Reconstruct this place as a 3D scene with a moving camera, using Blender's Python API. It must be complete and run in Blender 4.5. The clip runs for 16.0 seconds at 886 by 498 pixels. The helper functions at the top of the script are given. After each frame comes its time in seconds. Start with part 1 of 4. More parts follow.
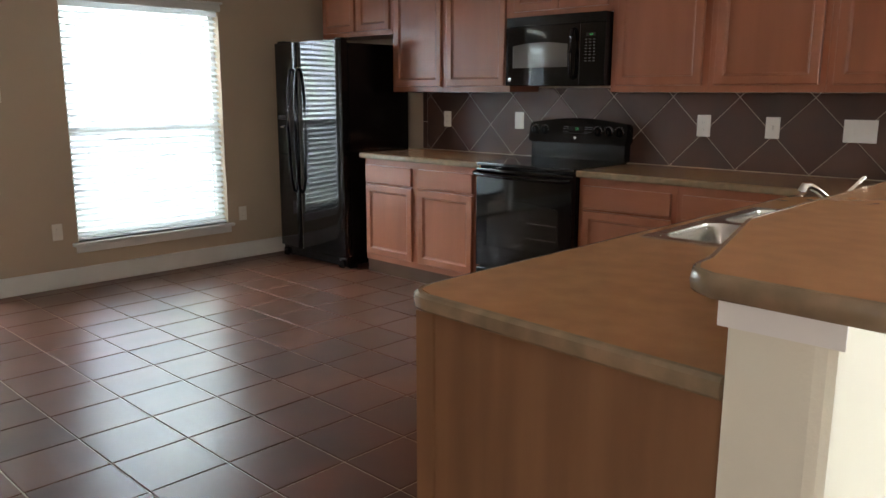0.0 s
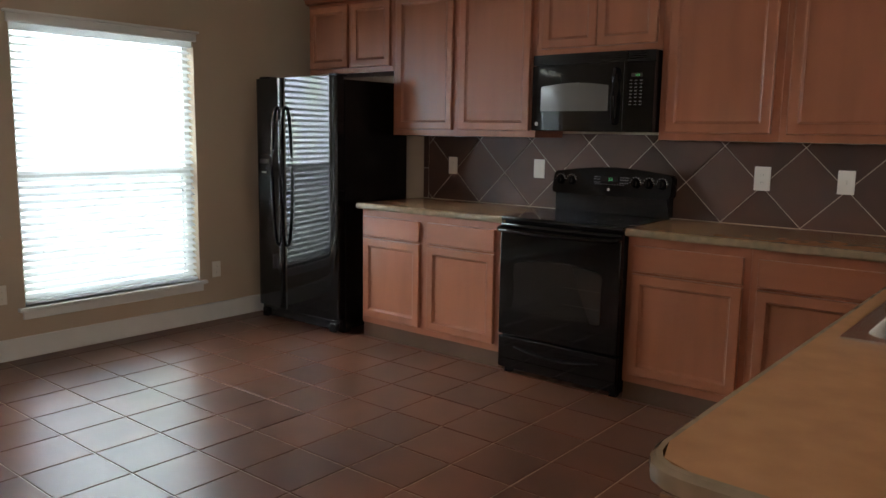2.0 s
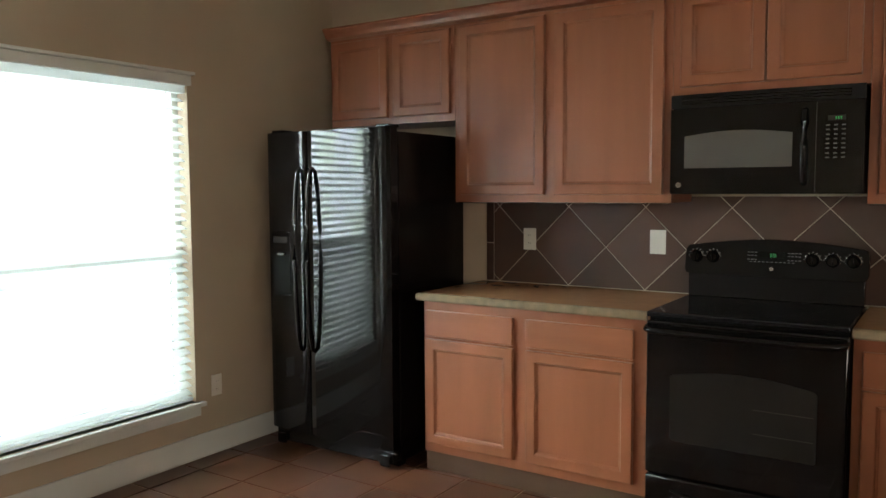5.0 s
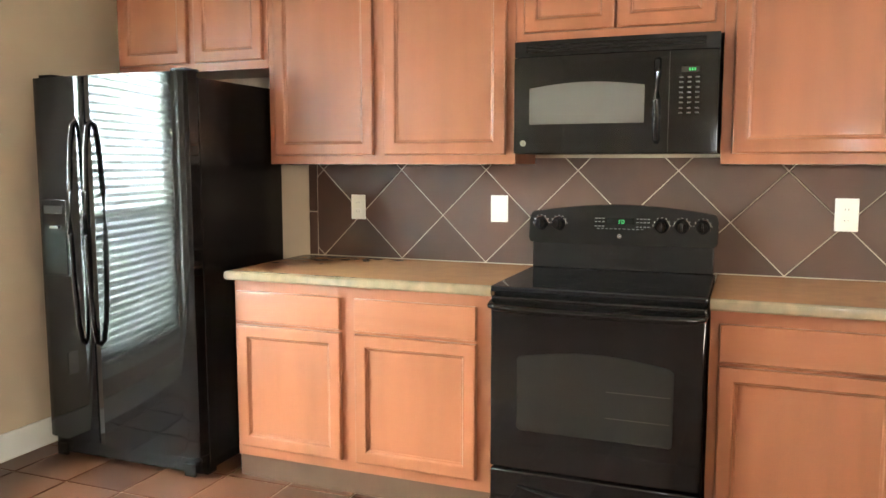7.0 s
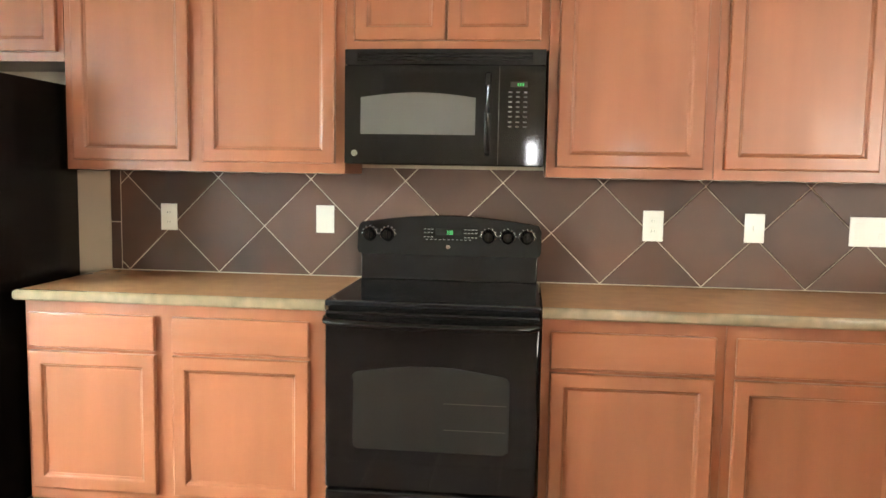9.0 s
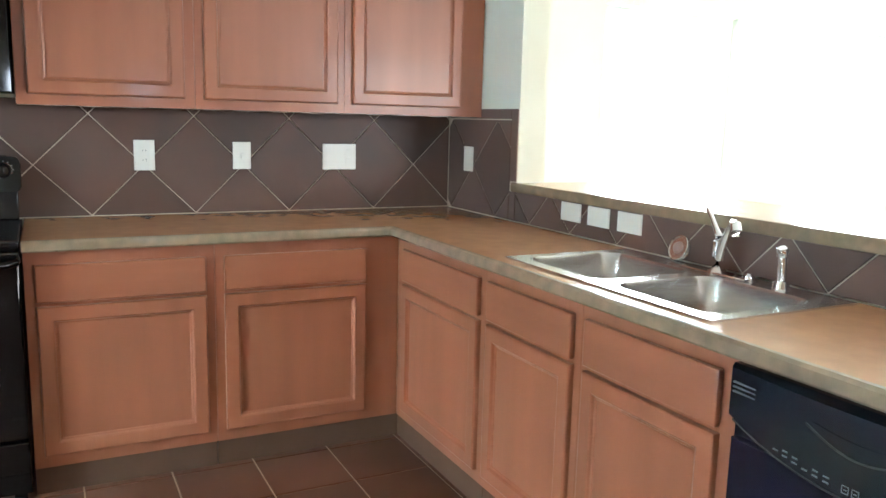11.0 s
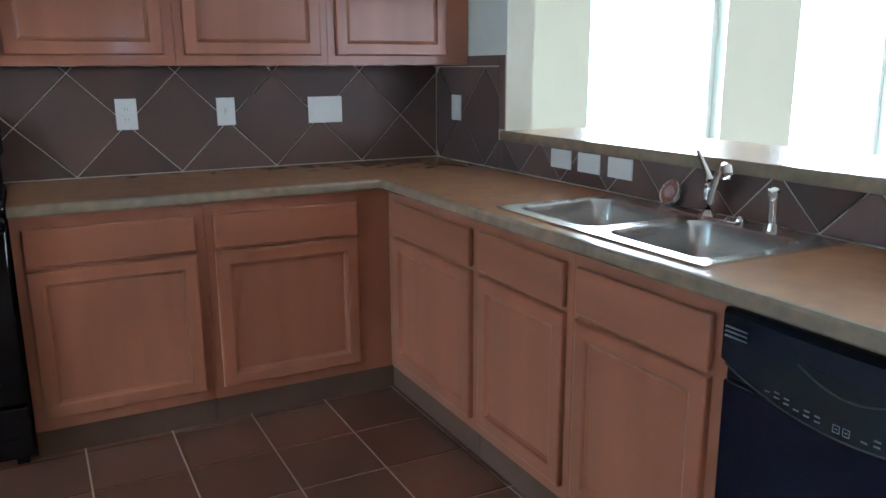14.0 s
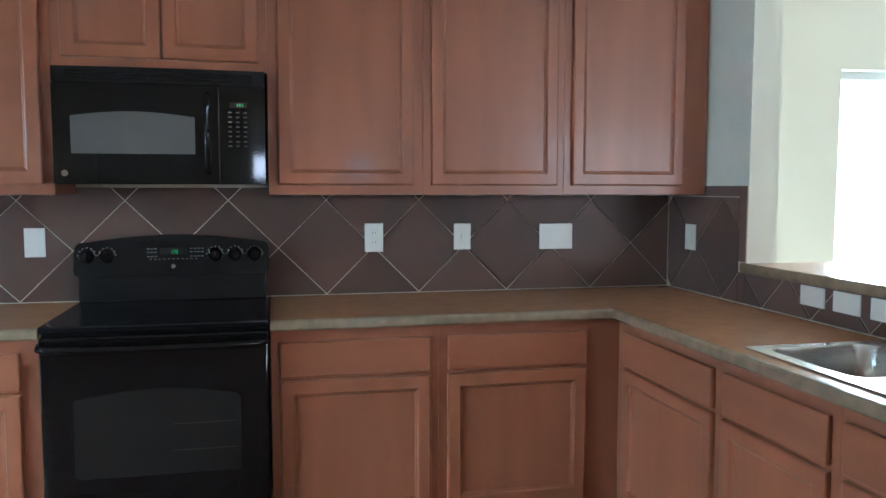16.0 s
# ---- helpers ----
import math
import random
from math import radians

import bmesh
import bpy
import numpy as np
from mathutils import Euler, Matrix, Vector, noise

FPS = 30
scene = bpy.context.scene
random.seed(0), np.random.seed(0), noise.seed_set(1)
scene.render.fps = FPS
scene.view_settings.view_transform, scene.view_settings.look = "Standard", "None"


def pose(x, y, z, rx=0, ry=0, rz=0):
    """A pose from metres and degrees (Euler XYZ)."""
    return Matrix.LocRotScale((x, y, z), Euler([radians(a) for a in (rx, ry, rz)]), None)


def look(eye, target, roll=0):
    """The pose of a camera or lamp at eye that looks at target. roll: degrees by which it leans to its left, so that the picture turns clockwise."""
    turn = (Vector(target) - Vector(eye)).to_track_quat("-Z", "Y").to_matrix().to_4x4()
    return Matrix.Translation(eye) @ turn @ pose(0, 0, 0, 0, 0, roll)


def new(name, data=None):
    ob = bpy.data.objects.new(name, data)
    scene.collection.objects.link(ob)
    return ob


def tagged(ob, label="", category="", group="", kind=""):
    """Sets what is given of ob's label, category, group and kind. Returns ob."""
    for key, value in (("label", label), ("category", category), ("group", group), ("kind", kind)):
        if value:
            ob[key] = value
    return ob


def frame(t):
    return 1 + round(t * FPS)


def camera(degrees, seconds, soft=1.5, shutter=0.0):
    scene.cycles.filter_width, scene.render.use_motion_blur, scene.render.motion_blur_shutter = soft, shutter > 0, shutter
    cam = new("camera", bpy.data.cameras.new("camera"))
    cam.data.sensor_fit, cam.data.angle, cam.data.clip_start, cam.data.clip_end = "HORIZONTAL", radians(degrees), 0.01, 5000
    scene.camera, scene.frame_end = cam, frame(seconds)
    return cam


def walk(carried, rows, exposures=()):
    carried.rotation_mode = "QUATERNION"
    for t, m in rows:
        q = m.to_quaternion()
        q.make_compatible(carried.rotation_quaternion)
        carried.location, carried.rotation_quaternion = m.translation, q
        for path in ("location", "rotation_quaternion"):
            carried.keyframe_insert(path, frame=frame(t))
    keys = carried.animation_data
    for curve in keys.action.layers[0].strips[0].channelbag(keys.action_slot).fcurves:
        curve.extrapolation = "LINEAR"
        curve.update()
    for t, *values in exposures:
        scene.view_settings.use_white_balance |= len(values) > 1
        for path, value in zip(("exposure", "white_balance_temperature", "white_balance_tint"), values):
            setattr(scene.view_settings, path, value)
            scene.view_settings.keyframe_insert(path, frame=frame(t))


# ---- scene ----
cam = camera(58.9, 16.0)
PATH = [
    (0, (3.001, -4.508, 1.364), (1.642, -3.094, 0.972), 0.1),
    (0.5, (2.914, -4.479, 1.412), (1.474, -3.147, 1.022), 0.2),
    (1, (2.708, -4.434, 1.404), (1.28, -3.081, 1.043), 0.2),
    (1.5, (2.436, -4.327, 1.388), (1.072, -2.9, 1.065), 0.7),
    (2, (2.181, -4.332, 1.388), (0.929, -2.801, 1.094), 0.9),
    (2.5, (1.960, -4.2, 1.440), (0.748, -2.64, 1.131), 0.0),
    (3, (1.753, -4.135, 1.434), (0.548, -2.566, 1.143), -0.6),
    (3.5, (1.49, -4.069, 1.431), (0.287, -2.489, 1.19), -0.9),
    (3.7, (1.326, -4.085, 1.459), (0.147, -2.484, 1.238), -0.9),
    (6, (0.528, -3.577, 1.393), (-0.441, -1.833, 1.252), 0.1),
    (6.5, (0.479, -3.485, 1.374), (-0.331, -1.666, 1.19), 0.2),
    (7, (0.483, -3.396, 1.367), (-0.238, -1.543, 1.151), 0.0),
    (7.5, (0.387, -3.354, 1.38), (-0.228, -1.464, 1.155), 0.1),
    (8, (0.326, -3.332, 1.369), (-0.199, -1.413, 1.163), 0.3),
    (8.5, (0.278, -3.337, 1.355), (-0.127, -1.388, 1.167), 0.6),
    (9, (0.313, -3.358, 1.374), (0.103, -1.379, 1.182), 1.0),
    (9.5, (0.331, -3.397, 1.374), (0.433, -1.408, 1.187), 1.3),
    (10, (0.413, -3.453, 1.384), (0.824, -1.505, 1.189), 1.2),
    (10.2, (0.425, -3.478, 1.376), (0.967, -1.563, 1.177), 1.5),
    (12.3, (0.497, -3.606, 1.311), (1.568, -2.022, 0.727), 0.7),
    (12.5, (0.492, -3.589, 1.307), (1.56, -2.009, 0.705), 0.5),
    (13, (0.485, -3.565, 1.318), (1.535, -1.978, 0.701), 0.1),
    (13.5, (0.495, -3.549, 1.333), (1.484, -1.905, 0.771), -0.2),
    (14, (0.472, -3.546, 1.352), (1.374, -1.819, 0.902), -0.3),
    (14.5, (0.433, -3.513, 1.369), (1.242, -1.717, 1.021), -0.1),
    (15, (0.418, -3.505, 1.387), (1.111, -1.648, 1.118), -0.1),
    (15.5, (0.394, -3.509, 1.39), (0.963, -1.602, 1.19), 0.0),
    (16, (0.375, -3.513, 1.398), (0.809, -1.568, 1.24), 0.1),
]
EXPOSURES = [(0, -1.15, 6540, 21), (0.6, -1.55, 6540, 21), (1.5, -1.5, 6540, 21), (2.5, -1.05, 6640, 21), (3.0, -0.95, 6640, 19), (3.6, -0.9, 6640, 15), (6, -0.85, 6840, 12), (6.5, 0.25, 6840, 12),
             (7, 0.9, 6740, 10), (8, 0.9, 6840, 10), (9.5, 0.75, 6740, 9), (10.2, 0.65, 6240, 8), (12.5, -0.3, 5040, 10), (13.2, 0.2, 4990, 10), (13.6, 0.05, 4990, 9), (14, -0.7, 4990, 10),
             (14.5, -1.2, 5040, 9), (15, -1.3, 5040, 8), (16, -0.55, 5090, 9)]
walk(cam, [(t, look(eye, target, roll)) for t, eye, target, roll in PATH], EXPOSURES)


# ---- light ----
world = bpy.data.worlds.new("sky")
scene.world = world
world.use_nodes = True
sky = world.node_tree.nodes.new("ShaderNodeTexSky")
sky.sky_type, sky.sun_disc = "NISHITA", False
sky.sun_elevation, sky.sun_rotation = radians(48), radians(120)
world.node_tree.links.new(sky.outputs[0], world.node_tree.nodes["Background"].inputs[0])
world.node_tree.nodes["Background"].inputs[1].default_value = 0.15
sun = new("sun", bpy.data.lights.new("sun", "SUN"))
sun.data.energy, sun.data.angle, sun.data.color = 3.0, radians(0.5), (1, 0.95, 0.88)
sun.matrix_world = look((10, 6, 12), (0, 0, 0))


def area_lamp(name, eye, target, wide, high, power, color):
    """A rectangular area lamp: daylight at a window's opening, or added fill."""
    lamp = bpy.data.lights.new(name, "AREA")
    lamp.shape, lamp.size, lamp.size_y, lamp.energy, lamp.color = "RECTANGLE", wide, high, power, color
    ob = new(name, lamp)
    ob.matrix_world = look(eye, target)
    return ob


DAY = (0.88, 0.95, 1.0)
area_lamp("daylight_dining_window", (3.748, 0.012, 1.19), (3.748, -5, 1.19), 1.02, 1.47, 75, (1.0, 0.99, 0.92))
area_lamp("daylight_dining_window", (5.415, 0.012, 1.19), (5.415, -5, 1.19), 1.01, 1.47, 75, (1.0, 0.99, 0.92))
# small lamp for an unseen window, set for the microwave's bright spot
area_lamp("unseen_living_light", (1.65, -8.12, 1.66), (1.65, 0, 1.66), 0.28, 0.28, 12, (0.92, 0.95, 1.0))
# broad fill lamp added at the plain south wall, no window built there
area_lamp("unseen_living_light", (5.4, -8.12, 1.75), (5.4, 0, 3.2), 2.6, 1.4, 200, (1.0, 0.93, 0.86))


# ---- materials ----
def mat(name, color=(0.8, 0.8, 0.8), rough=0.5, metal=0.0, bump=0.0, scale=40.0, vary=0.0, spec=0.5, coat=0.0,
        second=None, stretch=(1, 1, 1), emit=0.0, alpha=1.0, trans=0.0, rand=0.0, detail=6.0, vscale=None, roughvar=0.03):
    """A principled surface: colour varied at a coarse scale, relief and gloss at a fine one."""
    m = bpy.data.materials.new(name)
    m.use_nodes = True
    nt = m.node_tree
    N, L = nt.nodes, nt.links
    b = N["Principled BSDF"]
    b.inputs["Base Color"].default_value = (*color, 1)
    b.inputs["Roughness"].default_value = rough
    b.inputs["Metallic"].default_value = metal
    b.inputs["Specular IOR Level"].default_value = spec
    b.inputs["Coat Weight"].default_value = coat
    b.inputs["Coat Roughness"].default_value = 0.08
    b.inputs["Transmission Weight"].default_value = trans
    if emit:
        b.inputs["Emission Color"].default_value = (*color, 1)
        b.inputs["Emission Strength"].default_value = emit
    co = N.new("ShaderNodeTexCoord")
    mp = N.new("ShaderNodeMapping")
    mp.inputs["Scale"].default_value = stretch
    geo = N.new("ShaderNodeNewGeometry")
    L.new(geo.outputs["Position"], mp.inputs["Vector"])
    if second is not None or vary or rand:
        c2 = second if second is not None else tuple(min(1, c * (1 - vary)) for c in color)
        n1 = N.new("ShaderNodeTexNoise")
        n1.inputs["Scale"].default_value = vscale or scale / 8
        n1.inputs["Detail"].default_value = detail
        n1.inputs["Roughness"].default_value = 0.45
        L.new(mp.outputs[0], n1.inputs["Vector"])
        ramp = N.new("ShaderNodeMapRange")
        ramp.inputs[1].default_value, ramp.inputs[2].default_value = 0.25, 0.75
        L.new(n1.outputs["Fac"], ramp.inputs[0])
        mix = N.new("ShaderNodeMix")
        mix.data_type = "RGBA"
        mix.inputs["A"].default_value, mix.inputs["B"].default_value = (*color, 1), (*c2, 1)
        L.new(ramp.outputs[0], mix.inputs["Factor"])
        out = mix.outputs["Result"]
        if rand:
            oi = N.new("ShaderNodeObjectInfo")
            hs = N.new("ShaderNodeHueSaturation")
            mr = N.new("ShaderNodeMapRange")
            mr.inputs[3].default_value, mr.inputs[4].default_value = 1 - rand, 1 + rand
            L.new(oi.outputs["Random"], mr.inputs[0])
            L.new(mr.outputs[0], hs.inputs["Value"])
            L.new(out, hs.inputs["Color"])
            out = hs.outputs[0]
        L.new(out, b.inputs["Base Color"])
        if roughvar:
            rr = N.new("ShaderNodeMapRange")
            rr.inputs[3].default_value, rr.inputs[4].default_value = max(0, rough - roughvar), min(1, rough + roughvar)
            L.new(n1.outputs["Fac"], rr.inputs[0])
            L.new(rr.outputs[0], b.inputs["Roughness"])
    if bump:
        n2 = N.new("ShaderNodeTexNoise")
        n2.inputs["Scale"].default_value = scale
        n2.inputs["Detail"].default_value = 4
        L.new(mp.outputs[0], n2.inputs["Vector"])
        bp = N.new("ShaderNodeBump")
        bp.inputs["Strength"].default_value, bp.inputs["Distance"].default_value = bump, 0.004
        L.new(n2.outputs["Fac"], bp.inputs["Height"])
        L.new(bp.outputs[0], b.inputs["Normal"])
    return m


M_WALL = mat("tan_wall_paint", (0.53, 0.425, 0.315), 0.75, bump=0.12, scale=130, vary=0.06, vscale=2)
M_WALL_E = mat("pale_wall_paint", (0.75, 0.745, 0.63), 0.7, bump=0.2, scale=130, vary=0.05, vscale=2)
M_WHITE = mat("white_trim_paint", (0.79, 0.80, 0.77), 0.35, bump=0.05, scale=60, vary=0.05)
M_CEIL = mat("ceiling_paint", (0.72, 0.68, 0.6), 0.9, bump=0.4, scale=90, vary=0.04)
M_WOOD = mat("maple_cabinet_wood", (0.310, 0.099, 0.046), 0.33, bump=0.03, scale=60, second=(0.225, 0.075, 0.034),
             stretch=(4, 4, 0.5), coat=0.1, vscale=2.2)
M_WOODH = mat("maple_drawer_wood", (0.315, 0.101, 0.047), 0.33, bump=0.03, scale=60, second=(0.23, 0.077, 0.035),
              stretch=(0.6, 0.6, 5), coat=0.1, vscale=2.2)
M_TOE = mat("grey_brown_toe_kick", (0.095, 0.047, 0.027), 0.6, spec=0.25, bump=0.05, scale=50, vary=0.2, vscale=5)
M_PANEL = mat("plain_end_panel_wood", (0.27, 0.140, 0.070), 0.4, bump=0.05, scale=50, second=(0.165, 0.082, 0.040),
              stretch=(5, 5, 0.45), vscale=2.1)
M_COUNTER = mat("brown_speckled_laminate", (0.40, 0.195, 0.092), 0.24, bump=0.0, scale=80, second=(0.32, 0.158, 0.076), vscale=14, detail=5)
M_EDGE = mat("grey_brown_laminate_edge", (0.30, 0.200, 0.124), 0.14, bump=0.02, scale=80, second=(0.185, 0.145, 0.093), vscale=20, detail=9)
M_FLOOR = mat("brown_slate_look_tile", (0.120, 0.044, 0.024), 0.30, spec=0.25, scale=18, second=(0.072, 0.031, 0.019), rand=0.2, vscale=3, detail=4)
M_GROUT = mat("tan_grout", (0.50, 0.41, 0.33), 0.85, bump=0.3, scale=300, vary=0.15, vscale=8)
M_WTILE = mat("brown_backsplash_tile", (0.108, 0.053, 0.036), 0.40, spec=0.28, bump=0.06, scale=30, second=(0.074, 0.047, 0.037), rand=0.25, vscale=4.5)
M_WGROUT = mat("grey_brown_grout", (0.52, 0.43, 0.34), 0.85, bump=0.2, scale=300, vary=0.1, vscale=8)
M_BLACK = mat("gloss_black_enamel", (0.0045, 0.0036, 0.0034), 0.06, spec=0.32)
M_BLACKT = mat("textured_black_steel", (0.0065, 0.0050, 0.0045), 0.26, spec=0.22)
M_BLACKD = mat("satin_black_door", (0.005, 0.0045, 0.008), 0.16, spec=0.22)
M_BLACKG = mat("gloss_black_control_panel", (0.006, 0.007, 0.010), 0.18, spec=0.42)
M_BLACKP = mat("black_plastic", (0.009, 0.0075, 0.007), 0.22, spec=0.28)
M_GLASS = mat("dark_oven_glass", (0.012, 0.010, 0.0085), 0.05, spec=0.35)
M_MWG = mat("grey_microwave_glass", (0.098, 0.088, 0.078), 0.07, coat=0.5)
M_BURN = mat("cooktop_glass", (0.006, 0.006, 0.007), 0.06)
M_RING = mat("burner_mark", (0.05, 0.045, 0.040), 0.15)
M_STEEL = mat("brushed_stainless_steel", (0.74, 0.73, 0.71), 0.24, 1.0, vary=0.06, scale=40, stretch=(1, 8, 1))
M_CHROME = mat("polished_chrome", (0.85, 0.85, 0.86), 0.06, 1.0)
M_NICKEL = mat("satin_nickel", (0.5, 0.49, 0.47), 0.25, 1.0)
M_PLATE = mat("white_plastic_plate", (0.82, 0.79, 0.72), 0.35)
M_SLOT = mat("dark_slot", (0.04, 0.035, 0.03), 0.6)
M_MARK = mat("pale_legend", (0.13, 0.13, 0.125), 0.5)
M_GREEN = mat("green_display_digits", (0.04, 0.55, 0.14), 0.5, emit=0.15)
M_DARKG = mat("display_window", (0.01, 0.012, 0.012), 0.08)
M_SLAT = mat("white_blind_slat", (0.86, 0.86, 0.84), 0.4)
M_PINK = mat("reddish_rubber", (0.36, 0.22, 0.19), 0.5)
# slats let some light through; the lower sash has an insect screen
nt = M_SLAT.node_tree
tr, mx = nt.nodes.new("ShaderNodeBsdfTranslucent"), nt.nodes.new("ShaderNodeMixShader")
tr.inputs[0].default_value = (0.93, 0.95, 0.95, 1)
mx.inputs[0].default_value = 0.6
nt.links.new(nt.nodes["Principled BSDF"].outputs[0], mx.inputs[1])
nt.links.new(tr.outputs[0], mx.inputs[2])
nt.links.new(mx.outputs[0], nt.nodes["Material Output"].inputs[0])
M_SCREEN = mat("insect_screen_mesh", (0.05, 0.055, 0.055), 0.8)
nt = M_SCREEN.node_tree
tr, mx = nt.nodes.new("ShaderNodeBsdfTransparent"), nt.nodes.new("ShaderNodeMixShader")
mx.inputs[0].default_value = 0.62
nt.links.new(nt.nodes["Principled BSDF"].outputs[0], mx.inputs[1])
nt.links.new(tr.outputs[0], mx.inputs[2])
nt.links.new(mx.outputs[0], nt.nodes["Material Output"].inputs[0])
pane = bpy.data.materials.new("window_glass")
pane.use_nodes = True
pane.node_tree.nodes["Principled BSDF"].inputs["Transmission Weight"].default_value = 1
pane.node_tree.nodes["Principled BSDF"].inputs["Roughness"].default_value = 0
pane.node_tree.nodes["Principled BSDF"].inputs["IOR"].default_value = 1.05


# ---- mesh helpers ----
def box(bm, x0, y0, z0, x1, y1, z1, bevel=0.0, seg=2):
    r = bmesh.ops.create_cube(bm, size=1)
    vs = r["verts"]
    for v in vs:
        v.co = Vector(((x0 + x1) / 2 + v.co.x * (x1 - x0), (y0 + y1) / 2 + v.co.y * (y1 - y0), (z0 + z1) / 2 + v.co.z * (z1 - z0)))
    if bevel:
        es = list({e for v in vs for e in v.link_edges})
        bmesh.ops.bevel(bm, geom=es, offset=bevel, segments=seg, profile=0.5, affect="EDGES", clamp_overlap=True)


def cyl(bm, a, b, r1, r2=None, seg=24):
    a, b = Vector(a), Vector(b)
    d = b - a
    m = Matrix.Translation((a + b) / 2) @ d.to_track_quat("Z", "Y").to_matrix().to_4x4()
    bmesh.ops.create_cone(bm, cap_ends=True, segments=seg, radius1=r1, radius2=r1 if r2 is None else r2, depth=d.length, matrix=m)


def tube(bm, pts, radii, seg=12):
    """A round bar swept along points."""
    rings = []
    pts = [Vector(p) for p in pts]
    for i, p in enumerate(pts):
        d = (pts[min(i + 1, len(pts) - 1)] - pts[max(i - 1, 0)]).normalized()
        q = d.to_track_quat("Z", "Y")
        r = radii[i] if isinstance(radii, (list, tuple)) else radii
        rings.append([bm.verts.new(p + q @ Vector((r * math.cos(2 * math.pi * k / seg), r * math.sin(2 * math.pi * k / seg), 0))) for k in range(seg)])
    for a, b in zip(rings, rings[1:]):
        for k in range(seg):
            bm.faces.new((a[k], a[(k + 1) % seg], b[(k + 1) % seg], b[k]))
    bm.faces.new(rings[0][::-1])
    bm.faces.new(rings[-1])


def prism(bm, outline, lo, hi, axis="z"):
    """An outline of 2D points pulled between two levels of an axis."""
    def at(p, h):
        return {"z": (p[0], p[1], h), "y": (p[0], h, p[1]), "x": (h, p[0], p[1])}[axis]
    a = [bm.verts.new(at(p, lo)) for p in outline]
    b = [bm.verts.new(at(p, hi)) for p in outline]
    n = len(a)
    bm.faces.new(a[::-1])
    bm.faces.new(b)
    for i in range(n):
        bm.faces.new((a[i], a[(i + 1) % n], b[(i + 1) % n], b[i]))


def part(name, bm, material, parent=None, label="", smooth=False):
    bmesh.ops.recalc_face_normals(bm, faces=bm.faces)
    me = bpy.data.meshes.new(name)
    bm.to_mesh(me)
    bm.free()
    if smooth:
        me.set_sharp_from_angle(angle=radians(35))
        for p in me.polygons:
            p.use_smooth = max(abs(c) for c in p.normal) < 0.9995
    me.materials.append(material)
    ob = new(name, me)
    if parent is not None:
        ob.parent = parent
        ob.matrix_parent_inverse = parent.matrix_world.inverted()
    if label:
        ob["label"] = label
    return ob


def boxpart(name, dims, material, parent=None, label="", bevel=0.0, smooth=False):
    bm = bmesh.new()
    for d in (dims if isinstance(dims[0], (tuple, list)) else [dims]):
        box(bm, *d, bevel=bevel)
    return part(name, bm, material, parent, label, smooth)


def empty(name, at, label, category, group=""):
    e = new(name)
    e.location = at
    e.empty_display_size = 0.1
    bpy.context.view_layer.update()
    return tagged(e, label, category, group)


def structure(name, dims, material, label="", bevel=0.0):
    bm = bmesh.new()
    for d in (dims if isinstance(dims[0], (tuple, list)) else [dims]):
        box(bm, *d, bevel=bevel)
    bmesh.ops.remove_doubles(bm, verts=bm.verts, dist=0.00005)
    ob = part(name, bm, material, None, label)
    return tagged(ob, kind="structure")


# ---- the room ----
XW, XE = -2.680, 2.297      # window wall, bar wall (kitchen face)
YN, YS, XF = 0.0, -8.2, 8.0  # range wall, far south wall, far east wall
H = 2.75
T = 0.15

# window wall, with window_1 and the patio door
WY0, WY1, WZ0, WZ1 = -2.347, -1.142, 0.308, 1.984
DY0, DY1, DZ = -3.87, -2.975, 2.03
structure("wall_west", [(XW - T, YS, 0, XW, DY0, H), (XW - T, DY0, DZ, XW, DY1, H), (XW - T, DY1, 0, XW, WY0, H),
                        (XW - T, WY0, 0, XW, WY1, WZ0), (XW - T, WY0, WZ1, XW, WY1, H), (XW - T, WY1, 0, XW, T, H)], M_WALL,
          "tan painted wall with orange-peel texture")
# range wall, running on past the bar wall with two windows
EW = [(3.235, 4.262), (4.90, 5.93)]
EZ0, EZ1 = 0.45, 2.0
structure("wall_north", [(XW, YN, 0, XE, YN + T, H)], M_WALL, "tan painted kitchen wall")
structure("wall_north_dining", [(XE, YN, 0, EW[0][0], YN + T, H), (EW[0][0], YN, 0, EW[0][1], YN + T, EZ0), (EW[0][0], YN, EZ1, EW[0][1], YN + T, H),
          (EW[0][1], YN, 0, EW[1][0], YN + T, H), (EW[1][0], YN, 0, EW[1][1], YN + T, EZ0), (EW[1][0], YN, EZ1, EW[1][1], YN + T, H),
          (EW[1][1], YN, 0, XF, YN + T, H)], M_WALL_E, "pale yellow painted wall with two windows")
structure("wall_east", (XF, YS, 0, XF + T, YN + T, H), M_WALL_E, "pale yellow painted wall")
structure("wall_south", (XW - T, YS - T, 0, XF + T, YS, H), M_WALL, "plain tan wall")
structure("ceiling", (XW - T, YS - T, H, XF + T, YN + T, H + 0.1), M_CEIL, "plain white ceiling")
# full-height stub of the bar wall, the half wall and the header over the opening
YO = -0.645
PT = 0.135
structure("wall_stub", (XE, YO, 0, XE + PT, YN, H), M_WALL_E, "pale painted wall beside the serving opening")
YP = -3.335       # end of the half wall
YK = -2.76       # where it turns outwards
ZB = 1.087       # bar top
bm = bmesh.new()
prism(bm, [(XE, YO), (XE, YK), (XE + 0.203, YP), (XE + 0.335, YP), (XE + 0.352, YP + 0.005), (XE + 0.362, YP + 0.020), (XE + 0.362, YP + 0.04), (XE + PT, YK), (XE + PT, YO)], 0, 1.036)
tagged(part("half_wall", bm, M_WALL_E, None, "white painted half wall under the bar top"), kind="structure")
bm = bmesh.new()
